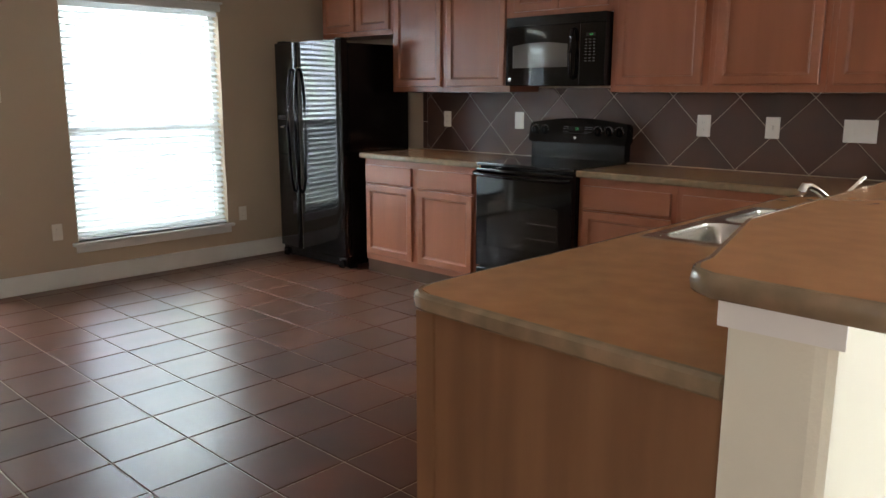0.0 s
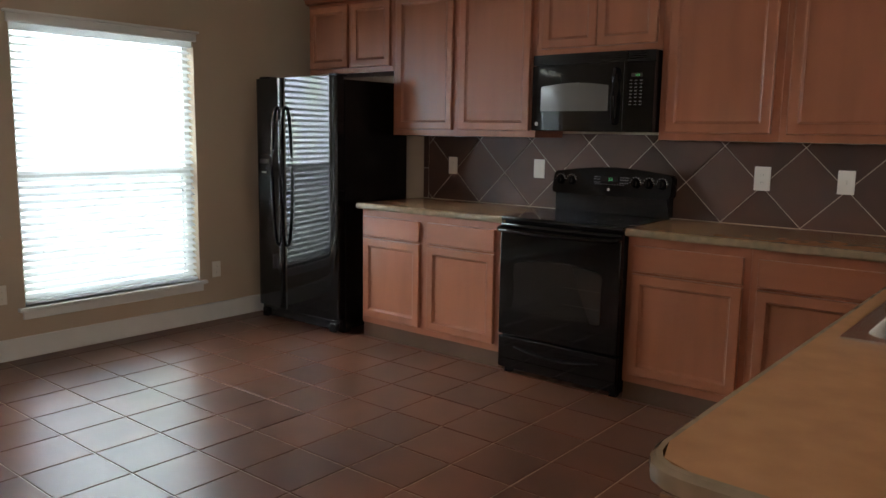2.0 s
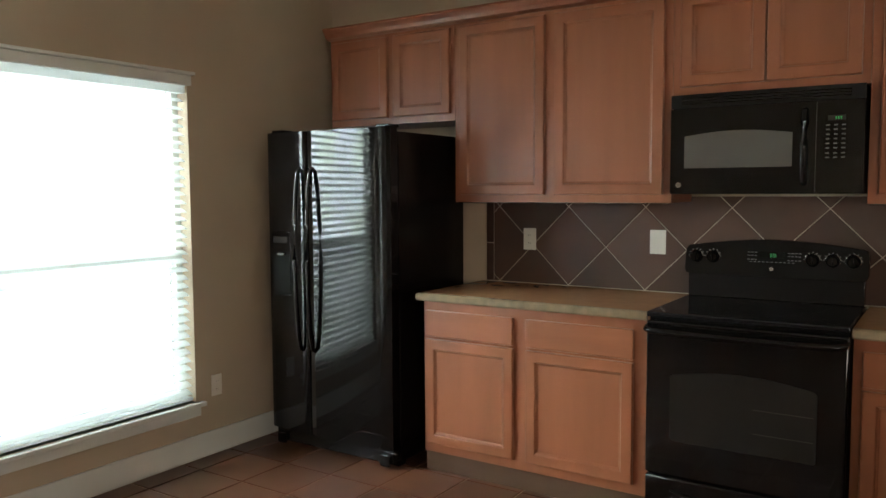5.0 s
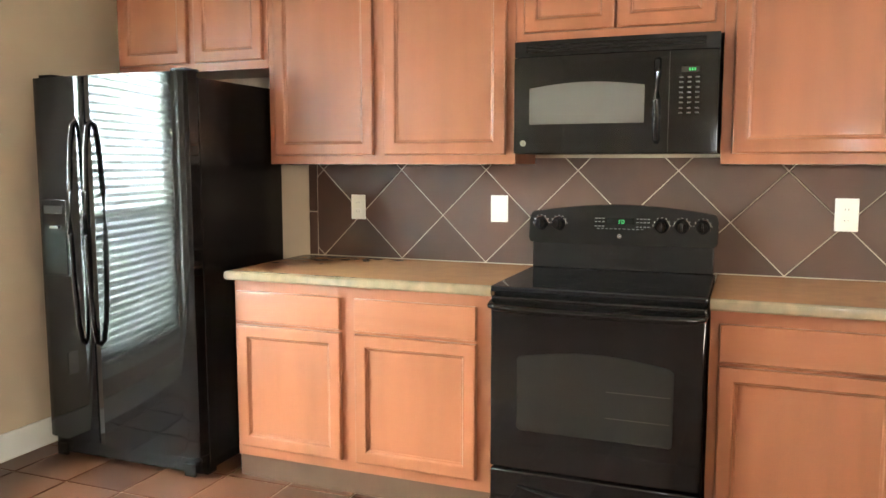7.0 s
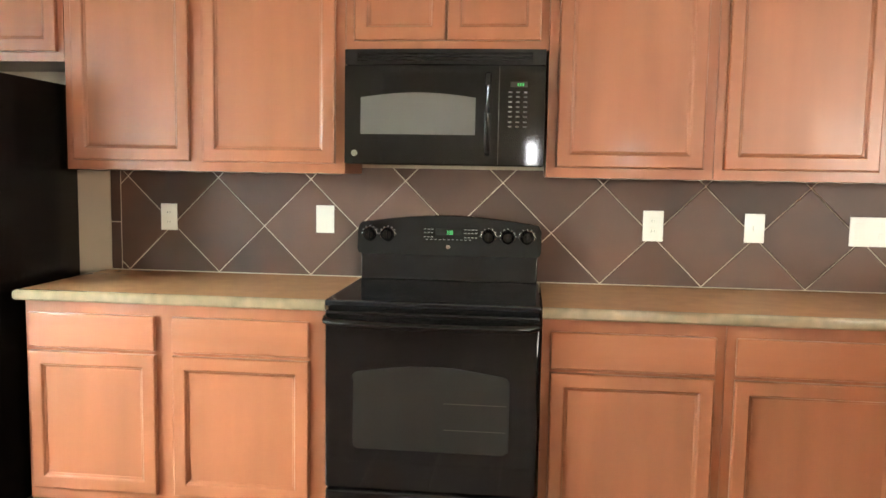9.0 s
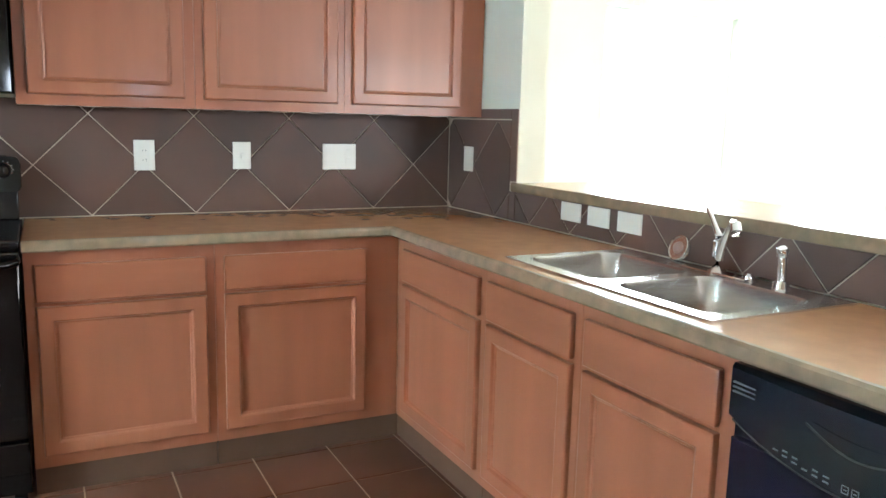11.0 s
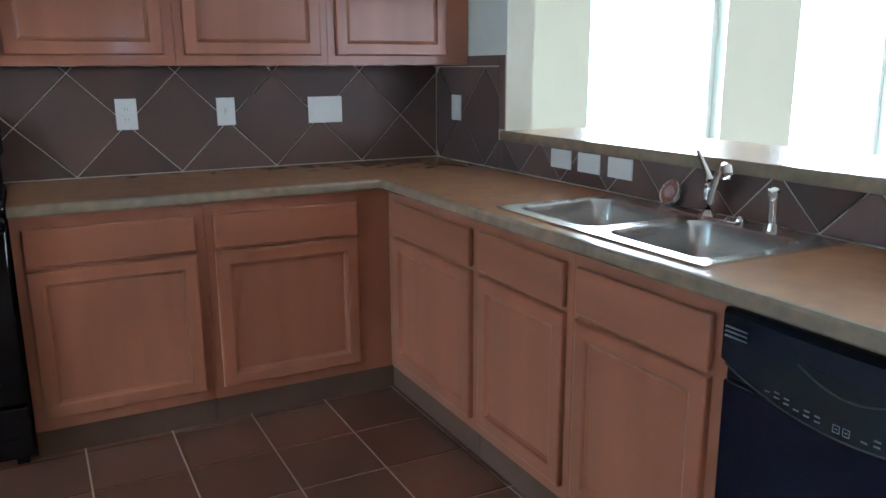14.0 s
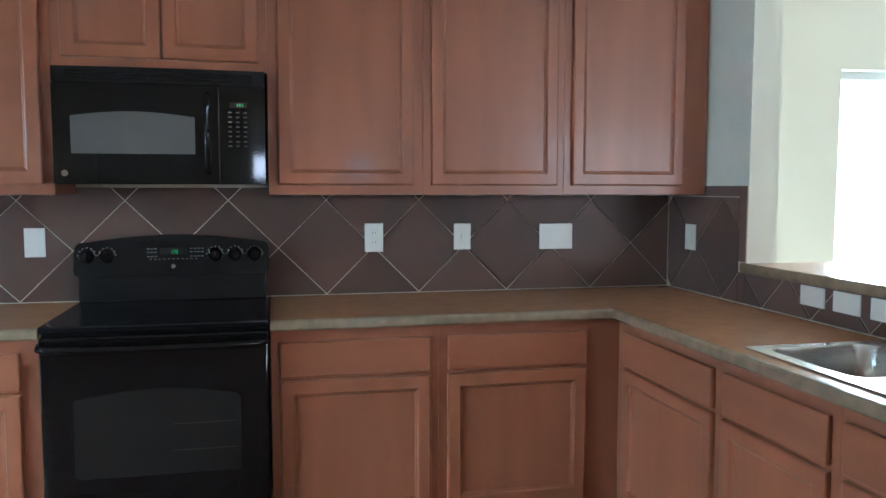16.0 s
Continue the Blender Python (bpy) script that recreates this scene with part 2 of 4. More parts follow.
prism(bm, [(XE + 0.135, YP + 0.17), (XE + 0.190, YP - 0.014), (XE + 0.380, YP - 0.014), (XE + 0.33, YP + 0.17)], 1.004, 1.044)
tagged(part("trim", bm, M_WHITE, None, "white moulding under the bar top"), kind="structure")

structure("floor", (XW - T, YS - T, -0.1, XF + T, YN + T, -0.004), M_GROUT, "tiled floor with tan grout")

# backdrop outside
def backdrop(name, dims):
    m = bpy.data.materials.new("bright_garden_haze")
    m.use_nodes = True
    nt = m.node_tree
    nt.nodes.clear()
    o, e = nt.nodes.new("ShaderNodeOutputMaterial"), nt.nodes.new("ShaderNodeEmission")
    n, r, g = nt.nodes.new("ShaderNodeTexNoise"), nt.nodes.new("ShaderNodeValToRGB"), nt.nodes.new("ShaderNodeNewGeometry")
    n.inputs["Scale"].default_value, n.inputs["Detail"].default_value = 2.2, 5
    r.color_ramp.elements[0].position, r.color_ramp.elements[0].color = 0.4, (0.42, 0.56, 0.47, 1)
    r.color_ramp.elements[1].position, r.color_ramp.elements[1].color = 0.62, (0.70, 0.85, 1.0, 1)
    nt.links.new(g.outputs["Position"], n.inputs["Vector"])
    nt.links.new(n.outputs["Fac"], r.inputs[0])
    nt.links.new(r.outputs[0], e.inputs[0])
    e.inputs[1].default_value = BACK
    nt.links.new(e.outputs[0], o.inputs[0])
    return tagged(boxpart(name, dims, m, None, "bright hazy garden outside the windows"), kind="structure")


BACK = 110.0
backdrop("backdrop_west", (XW - 1.6, -5.5, -0.5, XW - 1.55, 0.8, 4.0))
backdrop("backdrop_north", (2.3, 1.4, -0.5, 14.0, 1.45, 4.0))


def loft(bm, loops, cap=True):
    rs = [[bm.verts.new(p) for p in l] for l in loops]
    n = len(rs[0])
    for a, b in zip(rs, rs[1:]):
        for i in range(n):
            bm.faces.new((a[i], a[(i + 1) % n], b[(i + 1) % n], b[i]))
    if cap:
        bm.faces.new(rs[-1])
    return rs


# ---- tiles helper ----
def clip(poly, x0, z0, x1, z1):
    for ax, lim, sgn in ((0, x0, 1), (0, x1, -1), (1, z0, 1), (1, z1, -1)):
        out = []
        for i, p in enumerate(poly):
            q = poly[(i + 1) % len(poly)]
            dp, dq = sgn * (p[ax] - lim), sgn * (q[ax] - lim)
            if dp >= 0:
                out.append(p)
            if dp * dq < 0:
                k = dp / (dp - dq)
                out.append((p[0] + k * (q[0] - p[0]), p[1] + k * (q[1] - p[1])))
        poly = out
        if len(poly) < 3:
            return []
    return poly


def area(p):
    return abs(sum(p[i][0] * p[(i + 1) % len(p)][1] - p[(i + 1) % len(p)][0] * p[i][1] for i in range(len(p)))) / 2


def slab_tile(name, poly, base, depth, axis, material, parent):
    """One flat tile with an eased edge: poly in the plane, pulled from base by depth."""
    cx, cz = sum(p[0] for p in poly) / len(poly), sum(p[1] for p in poly) / len(poly)
    e = 0.0025
    inner = []
    for x, z in poly:
        d = math.hypot(x - cx, z - cz) or 1
        inner.append((x - (x - cx) / d * e * 1.4, z - (z - cz) / d * e * 1.4))
    f = {"y": lambda p, h: (p[0], h, p[1]), "x": lambda p, h: (h, p[0], p[1]), "z": lambda p, h: (p[0], p[1], h)}[axis]
    n = len(poly)
    s = 1 if depth > 0 else -1
    vs = [f(p, base) for p in poly] + [f(p, base + depth - s * e * 0.6) for p in poly] + [f(p, base + depth) for p in inner]
    fs = [tuple(range(2 * n, 3 * n))]
    for i in range(n):
        j = (i + 1) % n
        fs += [(i, j, n + j, n + i), (n + i, n + j, 2 * n + j, 2 * n + i)]
    bm = bmesh.new()
    v = [bm.verts.new(c) for c in vs]
    for q in fs:
        bm.faces.new([v[k] for k in q])
    return part(name, bm, material, parent)


# ---- window, blinds, door ----
def window(name, wall_axis, at, u0, u1, z0, z1, out, rail=True):
    """A single-hung vinyl window set back in the wall; u runs along the wall, out is the outward sign."""
    def bx(ua, ub, da, db, za, zb):
        a, b = at + out * da, at + out * db
        a, b = min(a, b), max(a, b)
        return (a, ua, za, b, ub, zb) if wall_axis == "x" else (ua, a, za, ub, b, zb)
    f = boxpart(name, [bx(u0, u0 + 0.04, 0.08, 0.14, z0, z1), bx(u1 - 0.04, u1, 0.08, 0.14, z0, z1), bx(u0 + 0.04, u1 - 0.04, 0.08, 0.14, z0, z0 + 0.05),
                       bx(u0 + 0.04, u1 - 0.04, 0.08, 0.14, z1 - 0.04, z1), *([bx(u0 + 0.04, u1 - 0.04, 0.085, 0.135, 1.055, 1.10)] if rail else [])], M_WHITE)
    tagged(f, "white vinyl single-hung window frame in the wall", kind="structure")
    g = boxpart("pane", [bx(u0 + 0.04, u1 - 0.04, 0.105, 0.11, z0 + 0.05, 1.055 if rail else 1.09), bx(u0 + 0.04, u1 - 0.04, 0.105, 0.11, 1.10, z1 - 0.04)], pane, f, "clear glass")
    g.visible_shadow = False
    if rail:
        boxpart("insect_screen", bx(u0 + 0.04, u1 - 0.04, 0.122, 0.123, z0 + 0.05, 1.055), M_SCREEN, f, "grey insect screen on the lower sash")
    return f


def blind(axis, at, u0, u1, z0, z1, label, tilt=28):
    """A two-inch slat blind with head rail, bottom rail, ladders; slats turned by tilt degrees."""
    e = empty("window_blind", (at, (u0 + u1) / 2, z0) if axis == "x" else ((u0 + u1) / 2, at, z0), label, "window blind")
    def bx(ua, ub, da, db, za, zb):
        return (at + da, ua, za, at + db, ub, zb) if axis == "x" else (ua, at + da, za, ub, at + db, zb)
    boxpart("head_rail", bx(u0, u1, -0.028, 0.028, z1 - 0.045, z1), M_SLAT, e)
    boxpart("bottom_rail", bx(u0, u1, -0.025, 0.025, z0, z0 + 0.018), M_SLAT, e, bevel=0.004)
    n = int((z1 - z0 - 0.08) / 0.044)
    c, s = math.cos(radians(tilt)), math.sin(radians(tilt))
    me = None
    for i in range(n):
        z = z0 + 0.045 + i * 0.044
        if me is None:
            bm = bmesh.new()
            w = 0.025
            prof = [(-w * c, w * s), (0, 0.0035), (w * c, -w * s), (0, 0.0005)]
            L = (u1 - u0) / 2 - 0.004
            if axis == "x":
                prism(bm, [(p[0], p[1]) for p in prof], -L, L, "y")
            else:
                prism(bm, [(p[0], p[1]) for p in prof], -L, L, "x")
            ob = part("slat", bm, M_SLAT, None)
            me = ob.data
        else:
            ob = new("slat", me)
        ob.location = (at, (u0 + u1) / 2, z) if axis == "x" else ((u0 + u1) / 2, at, z)
        bpy.context.view_layer.update()
        ob.parent = e
        ob.matrix_parent_inverse = e.matrix_world.inverted()
    for k in (0.1, 0.9):
        u = u0 + k * (u1 - u0)
        for d in (-0.027, 0.027):
            boxpart("ladder_cord", bx(u - 0.001, u + 0.001, d - 0.0007, d + 0.0007, z0 + 0.02, z1 - 0.04), M_PLATE, e)
    return e


window("window_1", "x", XW, WY0, WY1, WZ0, WZ1, -1)
blind("x", XW - 0.035, WY0 + 0.008, WY1 - 0.008, WZ0 + 0.01, WZ1 - 0.002, "white two-inch slat blind, lowered, slats half open, in the tall window")
for k, (a, b) in enumerate(EW):
    window("window_%d" % (k + 2), "y", YN, a, b, EZ0, EZ1, 1, False)
structure("window_sill", [(XW - 0.08, WY0 + 0.002, WZ0 - 0.024, XW, WY1 - 0.002, WZ0), (XW, WY0 - 0.045, WZ0 - 0.024, XW + 0.035, WY1 + 0.045, WZ0)], M_WHITE, "white painted sill", 0.004)
structure("window_apron", (XW, WY0 - 0.02, WZ0 - 0.075, XW + 0.016, WY1 + 0.02, WZ0 - 0.026), M_WHITE, "white painted apron under the sill", 0.004)
structure("window_head", [(XW, WY0 - 0.015, WZ1 - 0.008, XW + 0.02, WY1 + 0.015, WZ1 + 0.045), (XW, WY0 - 0.03, WZ1 + 0.046, XW + 0.035, WY1 + 0.03, WZ1 + 0.062)],
          M_WHITE, "white painted head casing", 0.005)
# patio door
dr = empty("door_1", (XW, DY1, 0), "white glazed patio door with a slat blind, closed", "door")
dr["kind"] = "structure"
dy0, dy1 = DY0 + 0.02, DY1 - 0.03
boxpart("door_leaf", [(XW - 0.06, dy0, 0.02, XW - 0.015, dy0 + 0.14, DZ - 0.02), (XW - 0.06, dy1 - 0.14, 0.02, XW - 0.015, dy1, DZ - 0.02),
                      (XW - 0.06, dy0 + 0.14, 0.02, XW - 0.015, dy1 - 0.14, 0.26), (XW - 0.06, dy0 + 0.14, DZ - 0.16, XW - 0.015, dy1 - 0.14, DZ - 0.02)], M_WHITE, dr)
g = boxpart("pane", (XW - 0.045, dy0 + 0.14, 0.26, XW - 0.04, dy1 - 0.14, DZ - 0.16), pane, dr)
g.visible_shadow = False
blind("x", XW + 0.015, dy0 + 0.12, dy1 - 0.12, 0.24, DZ - 0.14, "white slat blind, nearly closed, on the glazed patio door", 62)
bm = bmesh.new()
for z, r in ((1.075, 0.03), (0.935, 0.028)):
    cyl(bm, (XW - 0.015, dy1 - 0.06, z), (XW - 0.005, dy1 - 0.06, z), r)
cyl(bm, (XW - 0.005, dy1 - 0.06, 0.935), (XW + 0.03, dy1 - 0.06, 0.935), 0.012)
bmesh.ops.create_uvsphere(bm, u_segments=20, v_segments=12, radius=0.027, matrix=Matrix.Translation((XW + 0.045, dy1 - 0.06, 0.935)))
cyl(bm, (XW - 0.005, dy1 - 0.06, 1.075), (XW + 0.012, dy1 - 0.06, 1.075), 0.02)
part("door_knob", bm, M_NICKEL, dr, "satin nickel knob and deadbolt", True)
structure("door_casing", [(XW, DY1, 0, XW + 0.015, DY1 + 0.05, DZ + 0.05), (XW, DY0 - 0.05, 0, XW + 0.015, DY0, DZ + 0.05), (XW, DY0, DZ, XW + 0.015, DY1, DZ + 0.05)],
          M_WHITE, "white door casing", 0.003)
structure("door_threshold", (XW - T, DY0, -0.004, XW + 0.01, DY1, 0.018), M_NICKEL, "metal threshold")


def skirting(name, segs):
    bm = bmesh.new()
    for x0, y0, x1, y1 in segs:
        box(bm, x0, y0, 0, x1, y1, 0.130, bevel=0.004)
    return tagged(part(name, bm, M_WHITE, None, "white painted baseboard"), kind="structure")


skirting("baseboard_west", [(XW, DY1 + 0.052, XW + 0.014, -0.02), (XW, YS, XW + 0.014, DY0 - 0.052)])
skirting("baseboard_north", [(XE + PT + 0.02, YN - 0.014, XF, YN)])
skirting("baseboard_south", [(XW + 0.02, YS, XF - 0.02, YS + 0.014)])
skirting("baseboard_east", [(XF - 0.014, YS, XF, YN - 0.02)])

# ---- cabinets ----
F = {"y": -1, "x": -1}


def face(axis, u0, u1, z0, z1, d0, d1):
    """A box on a cabinet front: u along it, d its depth coordinate."""
    return (u0, d1, z0, u1, d0, z1) if axis == "y" else (d1, u0, z0, d0, u1, z1)


def panel_door(axis, u0, u1, z0, z1, d, parent, label=""):
    """A framed door with a recessed flat panel; d is the back plane, it stands out by 19 mm."""
    w = 0.055
    t = d - 0.019
    bm = bmesh.new()
    loops = []
    for ins, dep in ((0, d), (0, t + 0.007), (0.002, t + 0.002), (0.007, t), (w - 0.008, t), (w - 0.004, t + 0.002), (w, t + 0.008), (w + 0.006, t + 0.010), (w + 0.012, t + 0.016), (w + 0.012, d)):
        a, b, c, e = u0 + ins, u1 - ins, z0 + ins, z1 - ins
        loops.append([(u, dep, v) if axis == "y" else (dep, u, v) for u, v in ((a, c), (b, c), (b, e), (a, e))])
    loft(bm, loops, False)
    ob = part("door", bm, M_WOOD, parent, label)
    boxpart("panel", face(axis, u0 + w - 0.004, u1 - w + 0.004, z0 + w - 0.004, z1 - w + 0.004, d - 0.001, t + 0.012), M_WOOD, ob)
    return ob


def drawer(axis, u0, u1, z0, z1, d, parent):
    return boxpart("drawer_front", face(axis, u0, u1, z0, z1, d, d - 0.019), M_WOODH, parent, "", 0.006, True)


def base_unit(axis, u0, u1, back, front, fronts, label, toe=None, sink_bowl=False):
    """A base cabinet: carcass on a recessed toe kick, with drawer fronts over doors."""
    mid = ((u0 + u1) / 2, back, 0) if axis == "y" else (back, (u0 + u1) / 2, 0)
    e = empty("base_cabinet", mid, label, "base cabinet", "base cabinets")
    if sink_bowl:
        boxpart("body", face(axis, u0, u1, 0.10, 0.700, back, front + 0.021), M_WOOD, e)
        boxpart("face_frame", face(axis, u0, u1, 0.10, 0.872, front + 0.02, front), M_WOOD, e)
    else:
        boxpart("body", face(axis, u0, u1, 0.10, 0.872, back, front), M_WOOD, e)
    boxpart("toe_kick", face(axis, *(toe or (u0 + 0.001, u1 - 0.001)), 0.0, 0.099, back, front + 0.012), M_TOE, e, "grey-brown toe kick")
    for a, b in fronts:
        drawer(axis, a, b, 0.696, 0.829, front - 0.001, e)
        panel_door(axis, a, b, 0.145, 0.682, front - 0.001, e)
    return e


YFR = -0.61
XFR = 1.755
base_unit("y", -1.562, -0.398, -0.012, YFR, ((-1.546, -1.046), (-0.981, -0.461)), "maple base cabinet with two drawers and doors beside the refrigerator")
base_unit("y", 0.378, 1.006, -0.012, YFR, ((0.410, 0.974),), "maple base cabinet with one drawer and door beside the range")
base_unit("y", 1.007, 1.754, -0.012, YFR, ((1.040, 1.608),), "maple base cabinet with one drawer and door in the corner", (1.008, 1.766))
base_unit("x", -1.341, -0.6105, XE - 0.012, XFR, ((-1.314, -0.684),), "reddish-brown maple base cabinet next to the inside corner", (-1.340, -0.599))
base_unit("x", -1.870, -1.342, XE - 0.012, XFR, ((-1.842, -1.371),), "reddish-brown maple base cabinet under the sink, first bowl", None, True)
base_unit("x", -2.418, -1.871, XE - 0.012, XFR, ((-2.378, -1.898),), "reddish-brown maple base cabinet under the sink, beside the dishwasher", None, True)
# finished end of the peninsula
e = empty("end_cabinet", (2.0, -3.13, 0), "plain light-brown wood end panel closing the peninsula", "cabinet end panel")
bm = bmesh.new()
prism(bm, [(XFR - 0.005, -3.03), (XFR - 0.005, -3.280), (XE + 0.200, -3.314), (XE + 0.125, -3.03)], 0, 0.872)
part("body", bm, M_PANEL, e)
boxpart("stile", (XFR - 0.009, -3.291, 0, XFR + 0.045, -3.281, 0.872), M_PANEL, e, "lighter corner stile")
boxpart("filler", (XFR + 0.0, -3.029, 0.1, XFR + 0.02, -3.023, 0.872), M_WOOD, e)


def upper_unit(x0, x1, z0, z1, doors, label, front=-0.325):
    e = empty("wall_cabinet", ((x0 + x1) / 2, 0, z0), label, "wall cabinet", "wall cabinets")
    boxpart("body", (x0, front, z0, x1, 0, z1), M_WOOD, e, "", 0.001)
    for a, b in doors:
        panel_door("y", a, b, z0 + 0.038, z1 - 0.02, front - 0.001, e)
    return e


ZT = 2.295
upper_unit(-2.410, -1.554, 1.795, ZT, ((-2.390, -1.990), (-1.950, -1.578)), "reddish-brown maple wall cabinet above the refrigerator")
upper_unit(-1.552, -0.400, 1.366, ZT, ((-1.518, -1.028), (-0.975, -0.438)), "reddish-brown maple wall cabinet with two doors over the worktop")
upper_unit(-0.399, 0.379, 1.838, ZT, ((-0.365, -0.012), (-0.006, 0.348)), "short reddish-brown maple wall cabinet above the microwave")
upper_unit(0.380, 0.999, 1.366, ZT, ((0.418, 0.960),), "reddish-brown maple wall cabinet with scratched door beside the microwave")
upper_unit(1.000, 1.614, 1.366, ZT, ((1.034, 1.583),), "reddish-brown maple wall cabinet with one door")
upper_unit(1.615, XE - 0.008, 1.366, ZT, ((1.649, 2.172),), "reddish-brown maple wall cabinet with a wide filler at the wall")
# crown along the wall cabinets
bm = bmesh.new()
for x0, x1, y0 in ((-2.410, XE - 0.008, -0.325),):
    prism(bm, [(y0, ZT + 0.001), (y0 - 0.022, ZT + 0.012), (y0 - 0.03, ZT + 0.03), (y0 - 0.05, ZT + 0.055), (y0 - 0.05, ZT + 0.066), (0, ZT + 0.066), (0, ZT + 0.001)], x0 - 0.02, x1, "x")
tagged(part("crown_moulding", bm, M_WOOD, None, "stained wood crown moulding along the cabinet tops"), category="moulding")

# thin wavy nickel bead added for glints along the wall cabinets' lower front edge
for x0, x1 in ((-1.52, -0.41), (0.39, 2.26)):
    bm = bmesh.new()
    n = int((x1 - x0) / 0.02)
    tube(bm, [(x0 + (x1 - x0) * k / n, -0.327, 1.3635 + 0.0015 * math.sin(k * 0.9)) for k in range(n + 1)], 0.0022, 8)
    tagged(part("cable", bm, M_NICKEL, None, "", True), "thin shiny wavy bead added for glints along the wall cabinet front edge", "cable")

# ---- worktops ----
def nose(bm, pts):
    """A rounded front edge that follows points, 38 mm high."""
    prof = [(0.0, 0.876), (0.012, 0.876), (0.018, 0.882), (0.020, 0.895), (0.018, 0.908), (0.010, 0.9150), (0.0, 0.9160)]
    rings = []
    P = [Vector((p[0], p[1])) for p in pts]
    for i, p in enumerate(P):
        ns = []
        for a, b in ((P[i - 1] if i else None, p), (p, P[i + 1] if i + 1 < len(P) else None)):
            if a is not None and b is not None:
                d = (b - a).normalized()
                ns.append(Vector((d.y, -d.x)))
        n = sum(ns, Vector((0, 0))).normalized()
        k = 1 / max(0.3, n.dot(ns[0]))
        rings.append([bm.verts.new((p.x + n.x * o * k, p.y + n.y * o * k, z)) for o, z in prof])
    for a, b in zip(rings, rings[1:]):
        for j in range(len(prof) - 1):
            bm.faces.new((a[j], a[j + 1], b[j + 1], b[j]))
        bm.faces.new((a[-1], a[0], b[0], b[-1]))
    bm.faces.new(rings[0])
    bm.faces.new(rings[-1][::-1])


ZC = 0.916
w = boxpart("worktop", (-1.568, -0.632, 0.876, -0.396, -0.012, ZC), M_COUNTER)
tagged(w, "brown marbled laminate worktop with grey-brown rounded edge", "worktop")
bm = bmesh.new()
nose(bm, [(-1.568, -0.012), (-1.568, -0.632), (-0.396, -0.632)])
part("edge", bm, M_EDGE, w, "grey-brown mottled edge", True)

CX = 1.718
SX0, SX1, SY0, SY1 = 1.785, 2.235, -2.303, -1.463
bm = bmesh.new()
for d in ((0.376, -0.632, CX, -0.012), (CX, SY1, SX1, -0.012), (SX1, YK, XE - 0.012, -0.012), (CX, YK, SX1, SY0), (CX, SY0, SX0, SY1)):
    box(bm, d[0], d[1], 0.876, d[2], d[3], ZC)
prism(bm, [(CX, YK), (CX, -3.20), (CX + 0.020, -3.265), (CX + 0.070, -3.288), (XE + 0.200, -3.325), (XE - 0.012, YK)], 0.876, ZC)
bmesh.ops.remove_doubles(bm, verts=bm.verts, dist=0.00005)
w = tagged(part("worktop", bm, M_COUNTER), "brown marbled laminate L-shaped worktop running into the peninsula", "worktop")
bm = bmesh.new()
nose(bm, [(0.376, -0.632), (CX, -0.632), (CX, -3.20), (CX + 0.007, -3.240), (CX + 0.020, -3.265), (CX + 0.042, -3.281), (CX + 0.070, -3.288), (XE + 0.200, -3.325)])
part("edge", bm, M_EDGE, w, "grey-brown mottled edge", True)

# raised bar top
bm = bmesh.new()
ox = [(XE - 0.006, -0.628), (XE - 0.006, YK), (XE + 0.125, YP + 0.10), (XE + 0.128, YP + 0.05), (XE + 0.145, YP + 0.01), (XE + 0.18, YP - 0.012),
      (XE + 0.56, YP - 0.030), (XE + 0.60, YP - 0.0), (XE + 0.61, YP + 0.06), (XE + 0.44, YK), (XE + 0.44, YO - 0.004), (XE - 0.001, YO - 0.004), (XE - 0.001, -0.628)]
prism(bm, ox, ZB - 0.040, ZB - 0.001)
bar = tagged(part("bar_top", bm, M_COUNTER), "raised brown laminate bar top on the half wall", "bar top")
bm = bmesh.new()
prof = [(0.0, ZB - 0.0405), (0.008, ZB - 0.0405), (0.014, ZB - 0.034), (0.016, ZB - 0.020), (0.014, ZB - 0.007), (0.008, ZB - 0.0005), (0.0, ZB)]
pts = [Vector(p) for p in ox[:9]]
rings = []
for i, p in enumerate(pts):
    ns = []
    for a, b in ((pts[i - 1] if i else None, p), (p, pts[i + 1] if i + 1 < len(pts) else None)):
        if a is not None and b is not None:
            d = (b - a).normalized()
            ns.append(Vector((d.y, -d.x)))
    n = sum(ns, Vector((0, 0))).normalized()
    rings.append([bm.verts.new((p.x + n.x * o, p.y + n.y * o, z)) for o, z in prof])
for a, b in zip(rings, rings[1:]):
    for j in range(len(prof) - 1):
        bm.faces.new((a[j], a[j + 1], b[j + 1], b[j]))
    bm.faces.new((a[-1], a[0], b[0], b[-1]))
bm.faces.new(rings[0])
bm.faces.new(rings[-1][::-1])
part("edge", bm, M_EDGE, bar, "grey-brown mottled edge", True)


# ---- sink ----
def rrect(x0, y0, x1, y1, r, n=6):
    out = []
    for cx, cy, a0 in ((x1 - r, y1 - r, 0), (x0 + r, y1 - r, 90), (x0 + r, y0 + r, 180), (x1 - r, y0 + r, 270)):
        for k in range(n + 1):
            a = radians(a0 + 90 * k / n)
            out.append((cx + r * math.cos(a), cy + r * math.sin(a)))
    return out


sink = empty("kitchen_sink", (1.97, -1.875, ZC), "stainless steel double-bowl drop-in sink set in the worktop", "sink")
bm = bmesh.new()
zr = ZC + 0.006
BX0, BX1 = 1.805, 2.165
outer = (1.762, -2.320, 2.258, -1.442)
bowls = ((BX0, -1.858, BX1, -1.478), (BX0, -2.280, BX1, -1.912))
